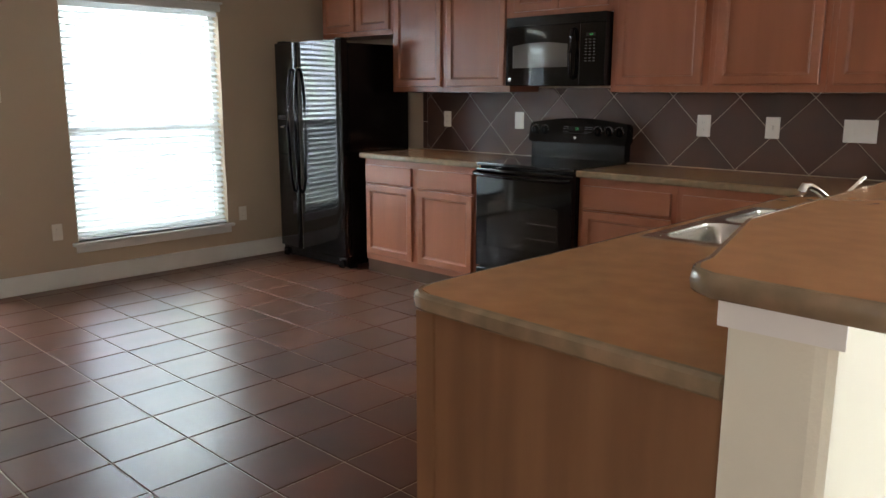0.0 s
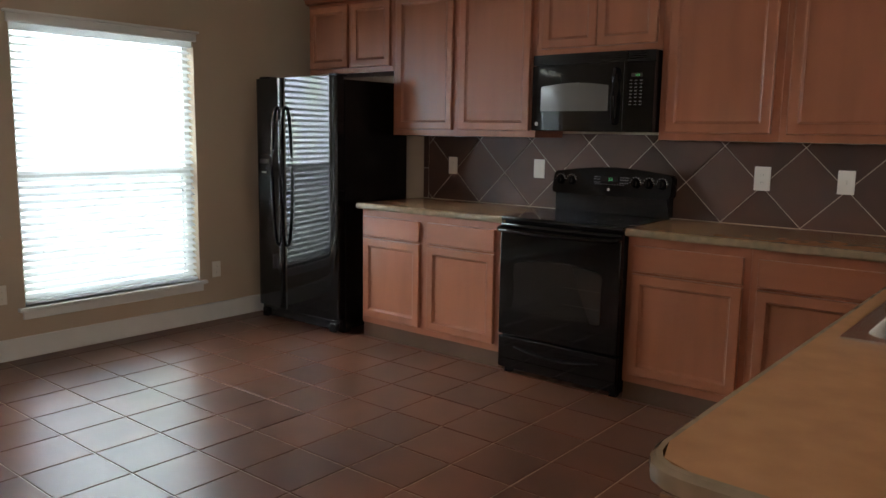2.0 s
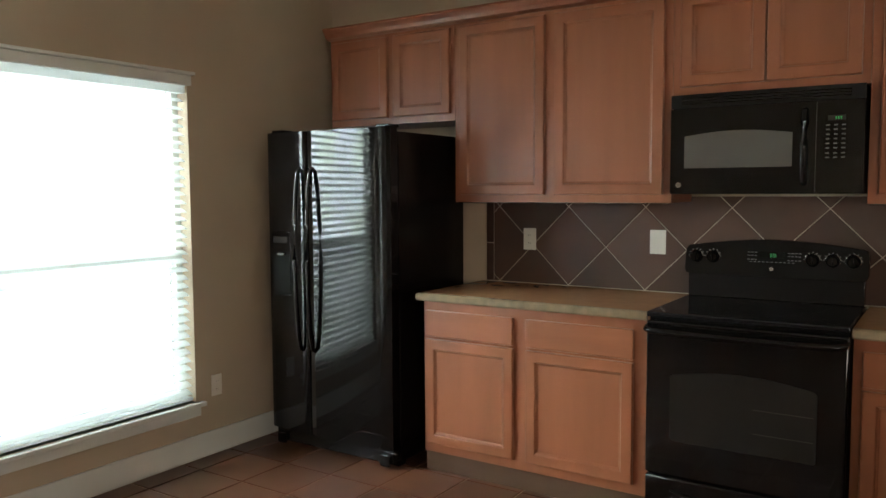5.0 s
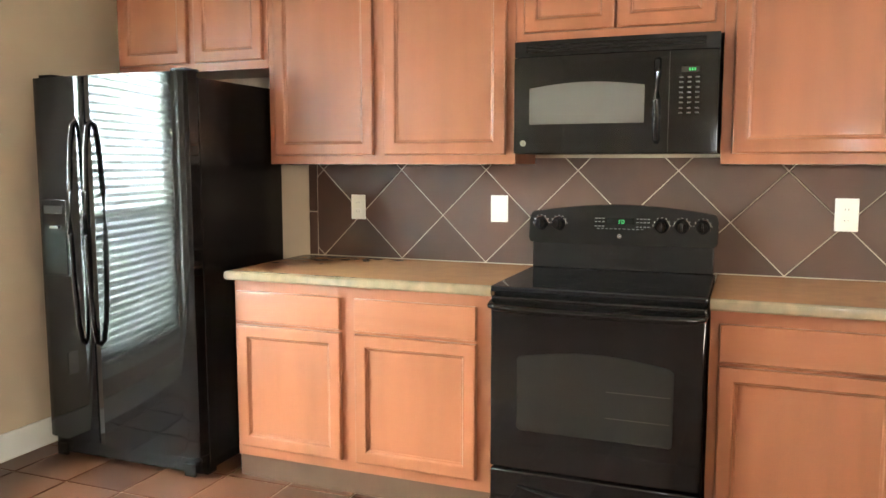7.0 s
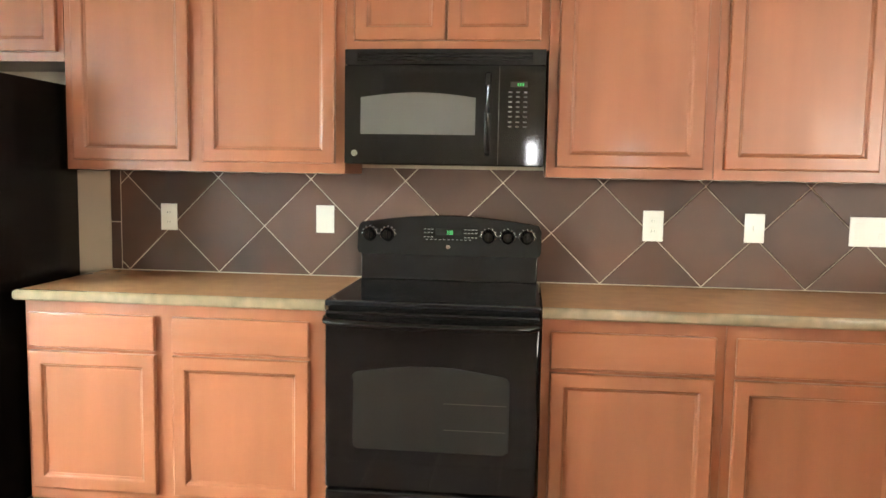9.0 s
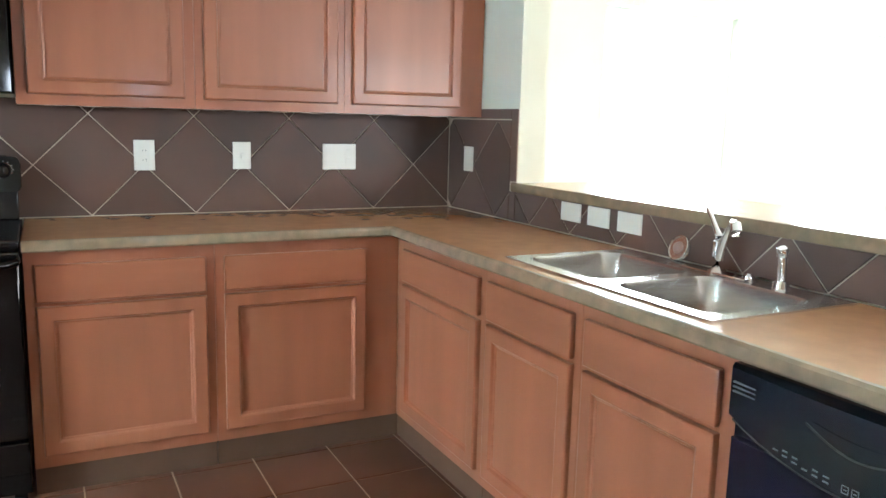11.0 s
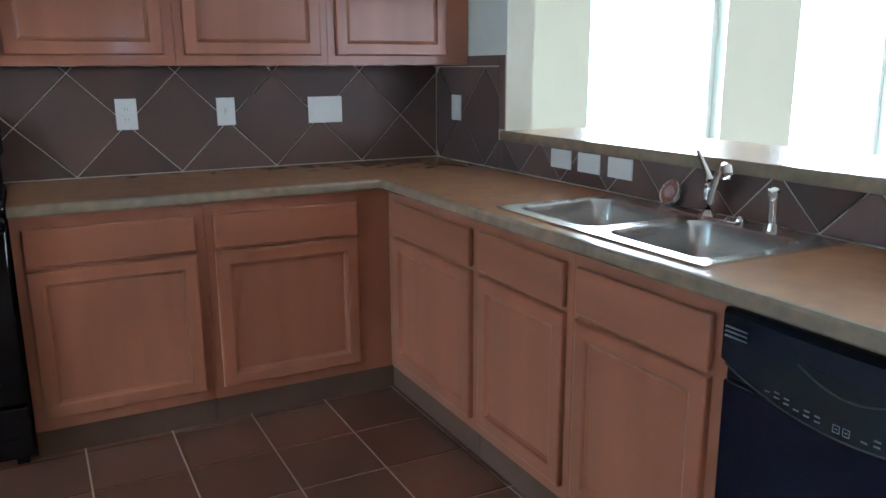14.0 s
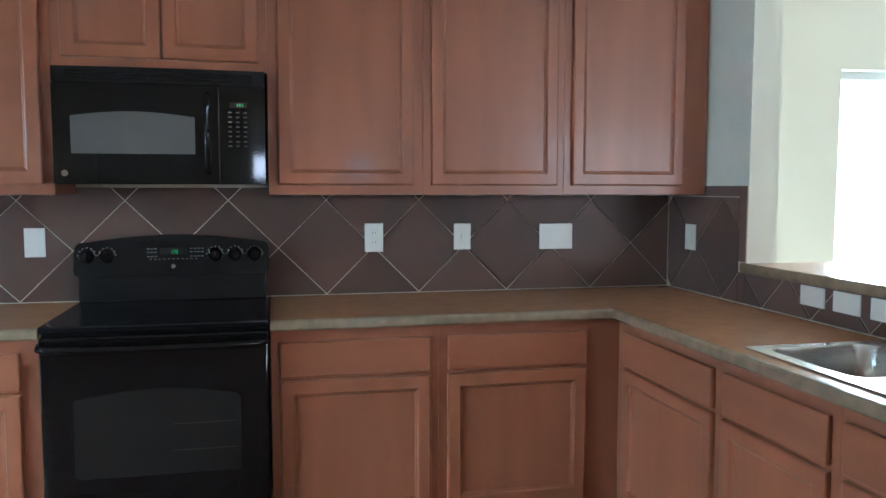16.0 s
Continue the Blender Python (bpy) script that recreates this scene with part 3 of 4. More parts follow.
# rim: strips round the bowls
yb = [outer[1], bowls[1][1], bowls[1][3], bowls[0][1], bowls[0][3], outer[3]]
for x0, y0, x1, y1 in ((outer[0], outer[1], BX0, outer[3]), (BX1, outer[1], outer[2], outer[3]), (BX0, yb[0], BX1, yb[1]), (BX0, yb[2], BX1, yb[3]), (BX0, yb[4], BX1, yb[5])):
    box(bm, x0, y0, ZC + 0.0005, x1, y1, zr)
for b in bowls:      # corner fillets of the rim
    rr = rrect(*b, 0.06)
    for c, sl in (((b[2], b[3]), rr[0:7]), ((b[0], b[3]), rr[7:14]), ((b[0], b[1]), rr[14:21]), ((b[2], b[1]), rr[21:28])):
        prism(bm, [c] + sl, ZC + 0.0007, zr - 0.0001)
part("rim", bm, M_STEEL, sink, "bright steel rim")
for b in bowls:
    bm = bmesh.new()
    loops = []
    for ins, z in ((0, zr + 0.0), (0.004, ZC - 0.004), (0.012, ZC - 0.10), (0.022, ZC - 0.165), (0.05, ZC - 0.185), (0.12, ZC - 0.19)):
        loops.append([(x, y, z) for x, y in rrect(b[0] + ins, b[1] + ins, b[2] - ins, b[3] - ins, max(0.02, 0.06 - ins * 0.3))])
    loft(bm, loops)
    part("bowl", bm, M_STEEL, sink, "", True)
    bm = bmesh.new()
    cyl(bm, ((b[0] + b[2]) / 2, (b[1] + b[3]) / 2, ZC - 0.1895), ((b[0] + b[2]) / 2, (b[1] + b[3]) / 2, ZC - 0.186), 0.045)
    part("drain", bm, M_CHROME, sink, "", True)

fx, fy = 2.213, -1.895
fa = empty("sink_faucet", (fx, fy, zr), "polished chrome single-lever faucet on the sink rim", "faucet")
bm = bmesh.new()
cyl(bm, (fx, fy, zr), (fx, fy, zr + 0.012), 0.03, 0.026)
tube(bm, [(fx, fy, zr + 0.01), (fx, fy, zr + 0.05), (fx, fy - 0.002, zr + 0.095), (fx, fy - 0.001, zr + 0.112), (fx, fy, zr + 0.118)], [0.020, 0.017, 0.0175, 0.0165, 0.010], 18)
part("body", bm, M_CHROME, fa, "", True)
bm = bmesh.new()
tube(bm, [(fx, fy - 0.004, zr + 0.045), (fx - 0.012, fy - 0.025, zr + 0.085), (fx - 0.030, fy - 0.055, zr + 0.125), (fx - 0.048, fy - 0.085, zr + 0.150), (fx - 0.062, fy - 0.108, zr + 0.162),
          (fx - 0.071, fy - 0.122, zr + 0.160), (fx - 0.075, fy - 0.129, zr + 0.146), (fx - 0.075, fy - 0.129, zr + 0.132)],
     [0.014, 0.012, 0.011, 0.0105, 0.012, 0.0155, 0.0165, 0.015], 16)
part("spout", bm, M_CHROME, fa, "", True)
bm = bmesh.new()
tube(bm, [(fx, fy, zr + 0.108), (fx + 0.008, fy + 0.022, zr + 0.130), (fx + 0.020, fy + 0.052, zr + 0.155), (fx + 0.032, fy + 0.082, zr + 0.178), (fx + 0.036, fy + 0.092, zr + 0.181)],
     [0.012, 0.009, 0.0065, 0.0075, 0.005], 14)
part("lever", bm, M_CHROME, fa, "", True)
bm = bmesh.new()
box(bm, fx - 0.028, fy - 0.13, zr, fx + 0.028, fy + 0.13, zr + 0.006, 0.003)
part("base_plate", bm, M_CHROME, fa, "", True)
sp = empty("side_sprayer", (2.215, -2.122, zr), "polished chrome side sprayer standing on the sink rim", "sprayer")
bm = bmesh.new()
tube(bm, [(2.215, -2.122, zr), (2.215, -2.122, zr + 0.02), (2.215, -2.122, zr + 0.022), (2.2145, -2.122, zr + 0.07), (2.213, -2.122, zr + 0.085)], [0.024, 0.02, 0.012, 0.013, 0.012])
part("holder", bm, M_CHROME, sp, "", True)
bm = bmesh.new()
tube(bm, [(2.213, -2.122, zr + 0.083), (2.212, -2.122, zr + 0.088), (2.210, -2.122, zr + 0.100), (2.208, -2.122, zr + 0.110), (2.207, -2.122, zr + 0.114)], [0.010, 0.015, 0.017, 0.015, 0.009])
part("spray_head", bm, M_CHROME, sp, "", True)
bm = bmesh.new()
cyl(bm, (2.218, -2.010, zr), (2.218, -2.010, zr + 0.012), 0.02, 0.018)
cyl(bm, (2.218, -2.010, zr + 0.012), (2.218, -2.010, zr + 0.02), 0.012, 0.008)
tagged(part("air_gap_cap", bm, M_CHROME, None, "", True), "small chrome cap on the sink rim", "cap")
st = empty("sink_strainer", (2.262, -1.685, ZC), "chrome basket strainer leaning against the tiles behind the sink", "strainer")
bm = bmesh.new()
c0, ax = Vector((2.268, -1.687, ZC + 0.043)), Vector((-1, 0.05, 0.42)).normalized()
tube(bm, [c0, c0 + ax * 0.004, c0 + ax * 0.012], [0.042, 0.042, 0.038], 28)
part("cup", bm, M_STEEL, st, "", True)
bm = bmesh.new()
n = ax.orthogonal().normalized()
m_ = ax.cross(n)
ring = [c0 + ax * 0.012 + (n * math.cos(2 * math.pi * k / 28) + m_ * math.sin(2 * math.pi * k / 28)) * 0.0395 for k in range(29)]
tube(bm, ring, 0.0028, 8)
part("rim", bm, M_CHROME, st, "bright chrome rim", True)
bm = bmesh.new()
cyl(bm, c0 + ax * 0.012, c0 + ax * 0.02, 0.02, 0.016)
part("stopper", bm, M_PINK, st, "reddish rubber stopper", True)


# ---- wall plates ----
def plate(kind, axis, base, u, z, w, h, label, category, marks):
    """A switch or outlet plate on a wall; marks are boxes on its face (du, dz, half width, half height, material)."""
    s = -1 if (axis == "y" or base > 0) else 1
    def bx(u0, u1, z0, z1, d0, d1):
        a, b = sorted((base + s * d0, base + s * d1))
        return (u0, a, z0, u1, b, z1) if axis == "y" else (a, u0, z0, b, u1, z1)
    e = empty(kind, (u, base, z) if axis == "y" else (base, u, z), label, category, "wall plates")
    boxpart("cover", bx(u - w / 2, u + w / 2, z - h / 2, z + h / 2, 0, 0.006), M_PLATE, e, "", 0.002, True)
    for nm, du, dz, hw, hh, m, t in marks:
        boxpart(nm, bx(u + du - hw, u + du + hw, z + dz - hh, z + dz + hh, 0.006, 0.006 + t), m, e, "", 0.0008)
    return e


def duplex(hor=False):
    out = []
    for k in (-1, 1):
        du, dz = (k * 0.021, 0) if hor else (0, k * 0.021)
        out.append(("socket", du, dz, 0.015, 0.0135, M_PLATE, 0.002))
        for j in (-1, 1):
            if hor:
                out.append(("slot", du, dz + j * 0.006, 0.004, 0.001, M_SLOT, 0.0023))
            else:
                out.append(("slot", du + j * 0.006, dz, 0.001, 0.004, M_SLOT, 0.0023))
    return out


TF = -0.0085   # face of the backsplash
plate("outlet", "y", TF, -1.272, 1.160, 0.075, 0.118, "white duplex outlet plate on the backsplash", "outlet", duplex())
plate("blank_plate", "y", TF, -0.561, 1.166, 0.080, 0.120, "plain white blank cover plate on the backsplash", "wall plate", [])
plate("outlet", "y", TF, 0.838, 1.170, 0.084, 0.128, "white outlet plate with a test button on the backsplash", "outlet", duplex())
plate("light_switch", "y", TF, 1.247, 1.170, 0.080, 0.120, "white single switch plate on the backsplash", "switch", [("toggle", 0, 0, 0.005, 0.011, M_PLATE, 0.008)])
plate("outlet", "y", TF, 1.703, 1.166, 0.165, 0.120, "wide white double plate with outlet on the backsplash", "outlet",
      [("socket", -0.045, 0, 0.017, 0.033, M_PLATE, 0.002), ("socket", 0.045, 0.021, 0.015, 0.0135, M_PLATE, 0.002), ("socket", 0.045, -0.021, 0.015, 0.0135, M_PLATE, 0.002)])
TX = XE - 0.0085
plate("light_switch", "x", TX, -0.219, 1.168, 0.088, 0.118, "white rocker switch plate by the corner", "switch", [("rocker", 0, 0, 0.016, 0.033, M_PLATE, 0.003)])
for k, (y, lab) in enumerate(((-1.065, "white cover plate lying sideways behind the sink, first of three"), (-1.237, "white cover plate lying sideways behind the sink, middle of three"),
                              (-1.412, "white cover plate lying sideways next to the strainer"))):
    plate("blank_plate", "x", TX, y, 1.006, 0.128, 0.072, lab, "wall plate", [])
plate("outlet", "x", TX, -2.545, 1.005, 0.128, 0.080, "white outlet plate lying sideways above the dishwasher worktop", "outlet", duplex(True))
plate("light_switch", "x", XW, -2.830, 1.343, 0.150, 0.105, "white three-gang switch plate beside the patio door", "switch",
      [("toggle", k * 0.046, 0, 0.005, 0.011, M_PLATE, 0.008) for k in (-1, 0, 1)])
plate("light_switch", "x", XW, -2.868, 1.177, 0.072, 0.115, "white single rocker switch plate beside the patio door", "switch", [("rocker", 0, 0, 0.016, 0.033, M_PLATE, 0.003)])
plate("outlet", "x", XW, -2.485, 0.400, 0.070, 0.115, "cream outlet plate low on the tan wall", "outlet", duplex())
plate("outlet", "x", XW, -1.005, 0.374, 0.070, 0.115, "cream outlet plate low on the wall near the refrigerator", "outlet", duplex())


# ---- range ----
rg = empty("electric_range", (0, -0.3, 0), "gloss black freestanding electric range between the worktops", "range")
boxpart("body", (-0.379, -0.628, 0.025, 0.379, -0.03, 0.898), M_BLACKT, rg, "", 0.003)
bm = bmesh.new()
box(bm, -0.381, -0.668, 0.898, 0.381, -0.07, 0.922, 0.006)
part("cooktop", bm, M_BURN, rg, "black glass cooktop", True)
for x, y, r in ((-0.18, -0.50, 0.10), (0.18, -0.50, 0.08), (-0.18, -0.23, 0.075), (0.18, -0.23, 0.10)):
    bm = bmesh.new()
    o = [(x + r * math.cos(2 * math.pi * k / 40), y + r * math.sin(2 * math.pi * k / 40)) for k in range(40)]
    i_ = [(x + (r - 0.002) * math.cos(2 * math.pi * k / 40), y + (r - 0.002) * math.sin(2 * math.pi * k / 40)) for k in range(40)]
    loft(bm, [[(p[0], p[1], 0.9223) for p in o], [(p[0], p[1], 0.9223) for p in i_]], False)
    part("burner_ring", bm, M_RING, rg)
bm = bmesh.new()
box(bm, -0.372, -0.095, 0.922, 0.372, -0.03, 1.045, 0.004)
part("back_riser", bm, M_BLACKP, rg, "", True)
# arched control panel
bm = bmesh.new()
ol = [(-0.385, 1.045), (-0.378, 1.030), (-0.36, 1.024), (0.36, 1.024), (0.378, 1.030), (0.385, 1.045), (0.385, 1.130), (0.378, 1.148)]
ol += [(0.37 - 0.74 * k / 16, 1.155 + 0.032 * math.sin(math.pi * k / 16)) for k in range(17)] + [(-0.378, 1.148), (-0.385, 1.130)]
f = [bm.verts.new((p[0], -0.118 + (p[1] - 1.03) * 0.22, p[1])) for p in ol]
m_ = [bm.verts.new((p[0] * 1.006, -0.100 + (p[1] - 1.03) * 0.2, 1.095 + (p[1] - 1.095) * 1.04)) for p in ol]
g_ = [bm.verts.new((p[0], -0.03, p[1])) for p in ol]
bm.faces.new(f)
bm.faces.new(g_[::-1])
for A, B in ((f, m_), (m_, g_)):
    for i in range(len(ol)):
        bm.faces.new((A[i], A[(i + 1) % len(ol)], B[(i + 1) % len(ol)], B[i]))
cp = part("control_panel", bm, M_BLACK, rg, "gloss black arched control panel", True)


def on_panel(x, z, d=0.0):
    return Vector((x, -0.118 + (z - 1.03) * 0.22 - d, z))


for x in (-0.335, -0.258, 0.167, 0.247, 0.327):
    bm = bmesh.new()
    a = on_panel(x, 1.105)
    tube(bm, [a, a + Vector((0, -0.012, 0)), a + Vector((0, -0.024, 0)), a + Vector((0, -0.026, 0))], [0.026, 0.025, 0.021, 0.019], 24)
    box(bm, x - 0.004, a.y - 0.034, 1.085, x + 0.004, a.y - 0.024, 1.125, 0.002)
    kn = part("knob", bm, M_BLACK, cp, "", True)
    bm = bmesh.new()
    for k in range(11):
        t = radians(-50 + 28 * k)
        box(bm, x + 0.035 * math.cos(t) - 0.002, a.y - 0.002, 1.105 + 0.035 * math.sin(t) - 0.002, x + 0.035 * math.cos(t) + 0.002, a.y + 0.01, 1.105 + 0.035 * math.sin(t) + 0.002)
    part("dial_mark", bm, M_MARK, cp)
    bm = bmesh.new()
    tube(bm, [Vector((x + 0.0305 * math.cos(radians(-50 + 14 * k)), a.y - 0.0015, 1.105 + 0.0305 * math.sin(radians(-50 + 14 * k)))) for k in range(21)], 0.0016, 6)
    part("dial_ring", bm, M_NICKEL, cp, "thin pale ring round the knob", True)
a = on_panel(0, 1.118)
boxpart("display", (-0.055, a.y - 0.002, 1.103, 0.055, a.y + 0.012, 1.135), M_DARKG, cp)
bm = bmesh.new()
for k, (x0, h) in enumerate(((-0.008, 0), (0.002, 1), (0.010, 0))):
    for zz in (1.112, 1.119, 1.126):
        box(bm, x0, a.y - 0.004, zz, x0 + 0.006, a.y - 0.001, zz + 0.0015)
    box(bm, x0 + 0.005, a.y - 0.004, 1.112, x0 + 0.0065, a.y - 0.001, 1.127)
part("digits", bm, M_GREEN, cp, "green clock digits")
bm = bmesh.new()
for x in (-0.10, -0.085, -0.07, 0.07, 0.085, 0.10, 0.115):
    for z in (1.132, 1.118, 1.100):
        b = on_panel(x, z)
        box(bm, x - 0.005, b.y - 0.0015, z - 0.002, x + 0.005, b.y + 0.01, z + 0.002)
for x in range(-5, 6):
    b = on_panel(x * 0.018, 1.090)
    box(bm, x * 0.018 - 0.005, b.y - 0.0015, 1.0885, x * 0.018 + 0.005, b.y + 0.01, 1.0915)
part("button_legends", bm, M_MARK, cp)
bm = bmesh.new()
b = on_panel(0, 1.060)
cyl(bm, b + Vector((0, 0.004, 0)), b + Vector((0, -0.003, 0)), 0.009)
part("badge", bm, M_NICKEL, cp, "round silver badge", True)
# oven door with arched window
bm = bmesh.new()
box(bm, -0.379, -0.672, 0.238, 0.379, -0.630, 0.885, 0.008)
od = part("oven_door", bm, M_BLACK, rg, "gloss black oven door", True)
arch = [(-0.262, 0.388), (-0.275, 0.400), (-0.275, 0.650), (-0.262, 0.664)] + [(-0.262 + 0.524 * k / 12, 0.664 + 0.028 * math.sin(math.pi * k / 12)) for k in range(1, 12)] + [(0.262, 0.664), (0.275, 0.650), (0.275, 0.400), (0.262, 0.388)]
bm = bmesh.new()
prism(bm, arch, -0.6735, -0.66, "y")
part("window", bm, M_GLASS, od, "dark glass oven window")
bm = bmesh.new()
loft(bm, [[(p[0] * 1.02, -0.6738, 0.53 + (p[1] - 0.53) * 1.03) for p in arch], [(p[0], -0.6744, p[1]) for p in arch]], False)
part("window_frame", bm, M_BLACKP, od)
for z in (0.47, 0.565):
    boxpart("oven_rack", (0.05, -0.6741, z, 0.268, -0.6736, z + 0.0025), M_RING, od)
bm = bmesh.new()
tube(bm, [(-0.372, -0.672, 0.858), (-0.368, -0.70, 0.854), (-0.345, -0.718, 0.850), (-0.2, -0.722, 0.846), (0, -0.723, 0.845), (0.2, -0.722, 0.846), (0.345, -0.718, 0.850), (0.368, -0.70, 0.854), (0.372, -0.672, 0.858)],
     [0.014] * 9, 14)
part("handle", bm, M_BLACK, od, "curved gloss black handle", True)
bm = bmesh.new()
box(bm, -0.379, -0.668, 0.04, 0.379, -0.630, 0.228, 0.008)
sd = part("storage_drawer", bm, M_BLACK, rg, "gloss black storage drawer", True)
bm = bmesh.new()
pts = [(-0.27 + 0.54 * k / 14, -0.6685 - 0.012 * math.sin(math.pi * k / 14), 0.170 - 0.030 * math.sin(math.pi * k / 14)) for k in range(15)]
tube(bm, pts, [0.004 + 0.011 * math.sin(math.pi * min(max(k / 14, 0.02), 0.98)) ** 0.4 for k in range(15)], 12)
part("handle", bm, M_BLACK, sd, "curved drawer pull", True)
for x in (-0.36, 0.32):
    for y in (-0.62, -0.10):
        boxpart("foot", (x, y, 0, x + 0.04, y + 0.04, 0.026), M_BLACKP, rg)

rg.location.x = -0.010
cp.location.z += 0.008

# ---- microwave ----
mw = empty("over_range_microwave", (0, -0.2, 1.4), "gloss black over-the-range microwave under the short cabinet", "microwave")
boxpart("body", (-0.379, -0.352, 1.400, 0.379, -0.0, 1.830), M_BLACKT, mw, "", 0.003)


def bow(x):
    return -0.385 - 0.018 * (1 - (x / 0.38) ** 2)


bm = bmesh.new()
xs = [-0.379 + 0.758 * k / 24 for k in range(25)]
lo = [(x, -0.352) for x in (0.379, -0.379)]
prism(bm, [(x, bow(x)) for x in xs] + lo, 1.402, 1.768)
mf = part("front", bm, M_BLACK, mw, "gloss black bowed door and panel", True)
bm = bmesh.new()
prism(bm, [(x, bow(x) + 0.004) for x in xs] + lo, 1.772, 1.830)
vent = part("vent_grille", bm, M_BLACKP, mw, "", True)
for z in (1.785, 1.797, 1.809):
    bm = bmesh.new()
    xx = [-0.33 + 0.66 * k / 16 for k in range(17)]
    prism(bm, [(x, bow(x) - 0.001) for x in xx] + [(x, bow(x) + 0.01) for x in xx[::-1]], z, z + 0.005)
    part("louvre", bm, M_BLACK, vent, "", True)
bm = bmesh.new()
xw = [-0.316 + 0.438 * k / 14 for k in range(15)]
fr = [bm.verts.new((x, bow(x) - 0.0012, 1.512)) for x in xw]
tp = [bm.verts.new((x, bow(x) - 0.0012, 1.644 + 0.024 * math.sin(math.pi * (0.08 + 0.84 * k / 14)))) for k, x in enumerate(xw)]
fb = [bm.verts.new((x, bow(x) + 0.004, 1.512)) for x in xw]
tb = [bm.verts.new((x, bow(x) + 0.004, 1.644 + 0.024 * math.sin(math.pi * (0.08 + 0.84 * k / 14)))) for k, x in enumerate(xw)]
for k in range(14):
    bm.faces.new((fr[k], fr[k + 1], tp[k + 1], tp[k]))
    bm.faces.new((tp[k], tp[k + 1], tb[k + 1], tb[k]))
    bm.faces.new((fr[k + 1], fr[k], fb[k], fb[k + 1]))
part("window", bm, M_MWG, mf, "grey screened window", True)
boxpart("door_gap", (0.2075, bow(0.2) - 0.001, 1.404, 0.2095, bow(0.2) + 0.005, 1.766), M_SLOT, mf)
bm = bmesh.new()
tube(bm, [(0.168, bow(0.17) + 0.002, 1.735), (0.168, bow(0.17) - 0.025, 1.728), (0.168, bow(0.17) - 0.038, 1.69), (0.168, bow(0.17) - 0.042, 1.59), (0.168, bow(0.17) - 0.038, 1.49), (0.168, bow(0.17) - 0.025, 1.452), (0.168, bow(0.17) + 0.002, 1.445)],
     [0.012] * 7, 12)
part("handle", bm, M_BLACK, mf, "curved gloss black handle", True)
ds = boxpart("display", (0.247, bow(0.28) - 0.002, 1.690, 0.313, bow(0.28) + 0.004, 1.710), M_RING, mf, "dim olive display")
boxpart("digits", [(0.276 + k * 0.009, bow(0.28) - 0.0026, 1.695, 0.281 + k * 0.009, bow(0.28) - 0.0018, 1.705) for k in range(3)], M_GREEN, ds, "pale green digits")
bm = bmesh.new()
for r, z in enumerate((1.672, 1.655, 1.636, 1.618, 1.600, 1.582, 1.562, 1.545)):
    for x in (0.250, 0.278, 0.306):
        box(bm, x - 0.0065, bow(x) - 0.0015, z - 0.0025, x + 0.0065, bow(x) + 0.003, z + 0.0025)
part("keypad", bm, M_MARK, mf, "pale keypad legends")
bm = bmesh.new()
cyl(bm, (-0.340, bow(-0.34) + 0.003, 1.440), (-0.340, bow(-0.34) - 0.003, 1.440), 0.012)
part("badge", bm, M_NICKEL, mf, "round silver badge", True)

mw.location += Vector((-0.010, 0, 0.006))

# ---- refrigerator ----
fg = empty("refrigerator", (-2.06, -0.4, 0), "gloss black side-by-side refrigerator with ice dispenser in the corner", "refrigerator")
FX0, FX1, FS = -2.525, -1.675, -2.215
boxpart("body", (FX0, -0.668, 0.03, FX1, -0.05, 1.725), M_BLACKT, fg, "textured black case", 0.004)
for x in (FX0 + 0.02, FX1 - 0.07):
    for y in (-0.66, -0.12):
        boxpart("foot", (x, y, 0, x + 0.05, y + 0.06, 0.031), M_BLACKP, fg)


def fr_door(x0, x1, name):
    """A door whose face bows across the whole width of the refrigerator."""
    def yb(x):
        u = (x - (FX0 + FX1) / 2) / ((FX1 - FX0) / 2)
        return -0.742 - 0.020 * (1 - u * u)
    bm = bmesh.new()
    n = 14
    e_ = 0.010
    top = []
    xs_ = [x0 + (x1 - x0) * k / n for k in range(n + 1)]
    ring = [(x0, -0.674), (x0, yb(x0) + e_)] + [(x, yb(x)) for x in xs_[1:-1]] + [(x1, yb(x1) + e_), (x1, -0.674)]
    prism(bm, ring, 0.105, 1.745)
    return part(name, bm, M_BLACK, fg, "gloss black bowed door", True), yb


d1, yb = fr_door(FX0, FS - 0.004, "freezer_door")
d2, _ = fr_door(FS + 0.004, FX1, "fridge_door")
for d, x in ((d1, FS - 0.045), (d2, FS + 0.045)):
    bm = bmesh.new()
    y = yb(x)
    ps = [(x, y + 0.004, 1.545), (x, y - 0.02, 1.53), (x, y - 0.036, 1.45), (x, y - 0.050, 1.25), (x, y - 0.055, 1.06), (x, y - 0.050, 0.87), (x, y - 0.036, 0.67), (x, y - 0.02, 0.585), (x, y + 0.004, 0.57)]
    tube(bm, ps, [0.012] * 9, 14)
    part("handle", bm, M_BLACK, d, "long curved gloss black handle", True)
dx0, dx1 = FX0 + 0.035, FS - 0.120
dp = boxpart("dispenser", (dx0, yb(dx0) - 0.012, 0.86, dx1, yb(dx0) + 0.02, 1.21), M_BLACK, d1, "ice and water dispenser", 0.006, True)
boxpart("control_strip", (dx0 + 0.020, yb(dx0) - 0.0135, 1.145, dx1 - 0.030, yb(dx0) - 0.011, 1.180), M_RING, d1, "grey dispenser control strip")
boxpart("recess", (dx0 + 0.012, yb(dx0) - 0.0135, 0.875, dx1 - 0.012, yb(dx0) - 0.011, 1.085), M_DARKG, d1, "dark dispenser recess")
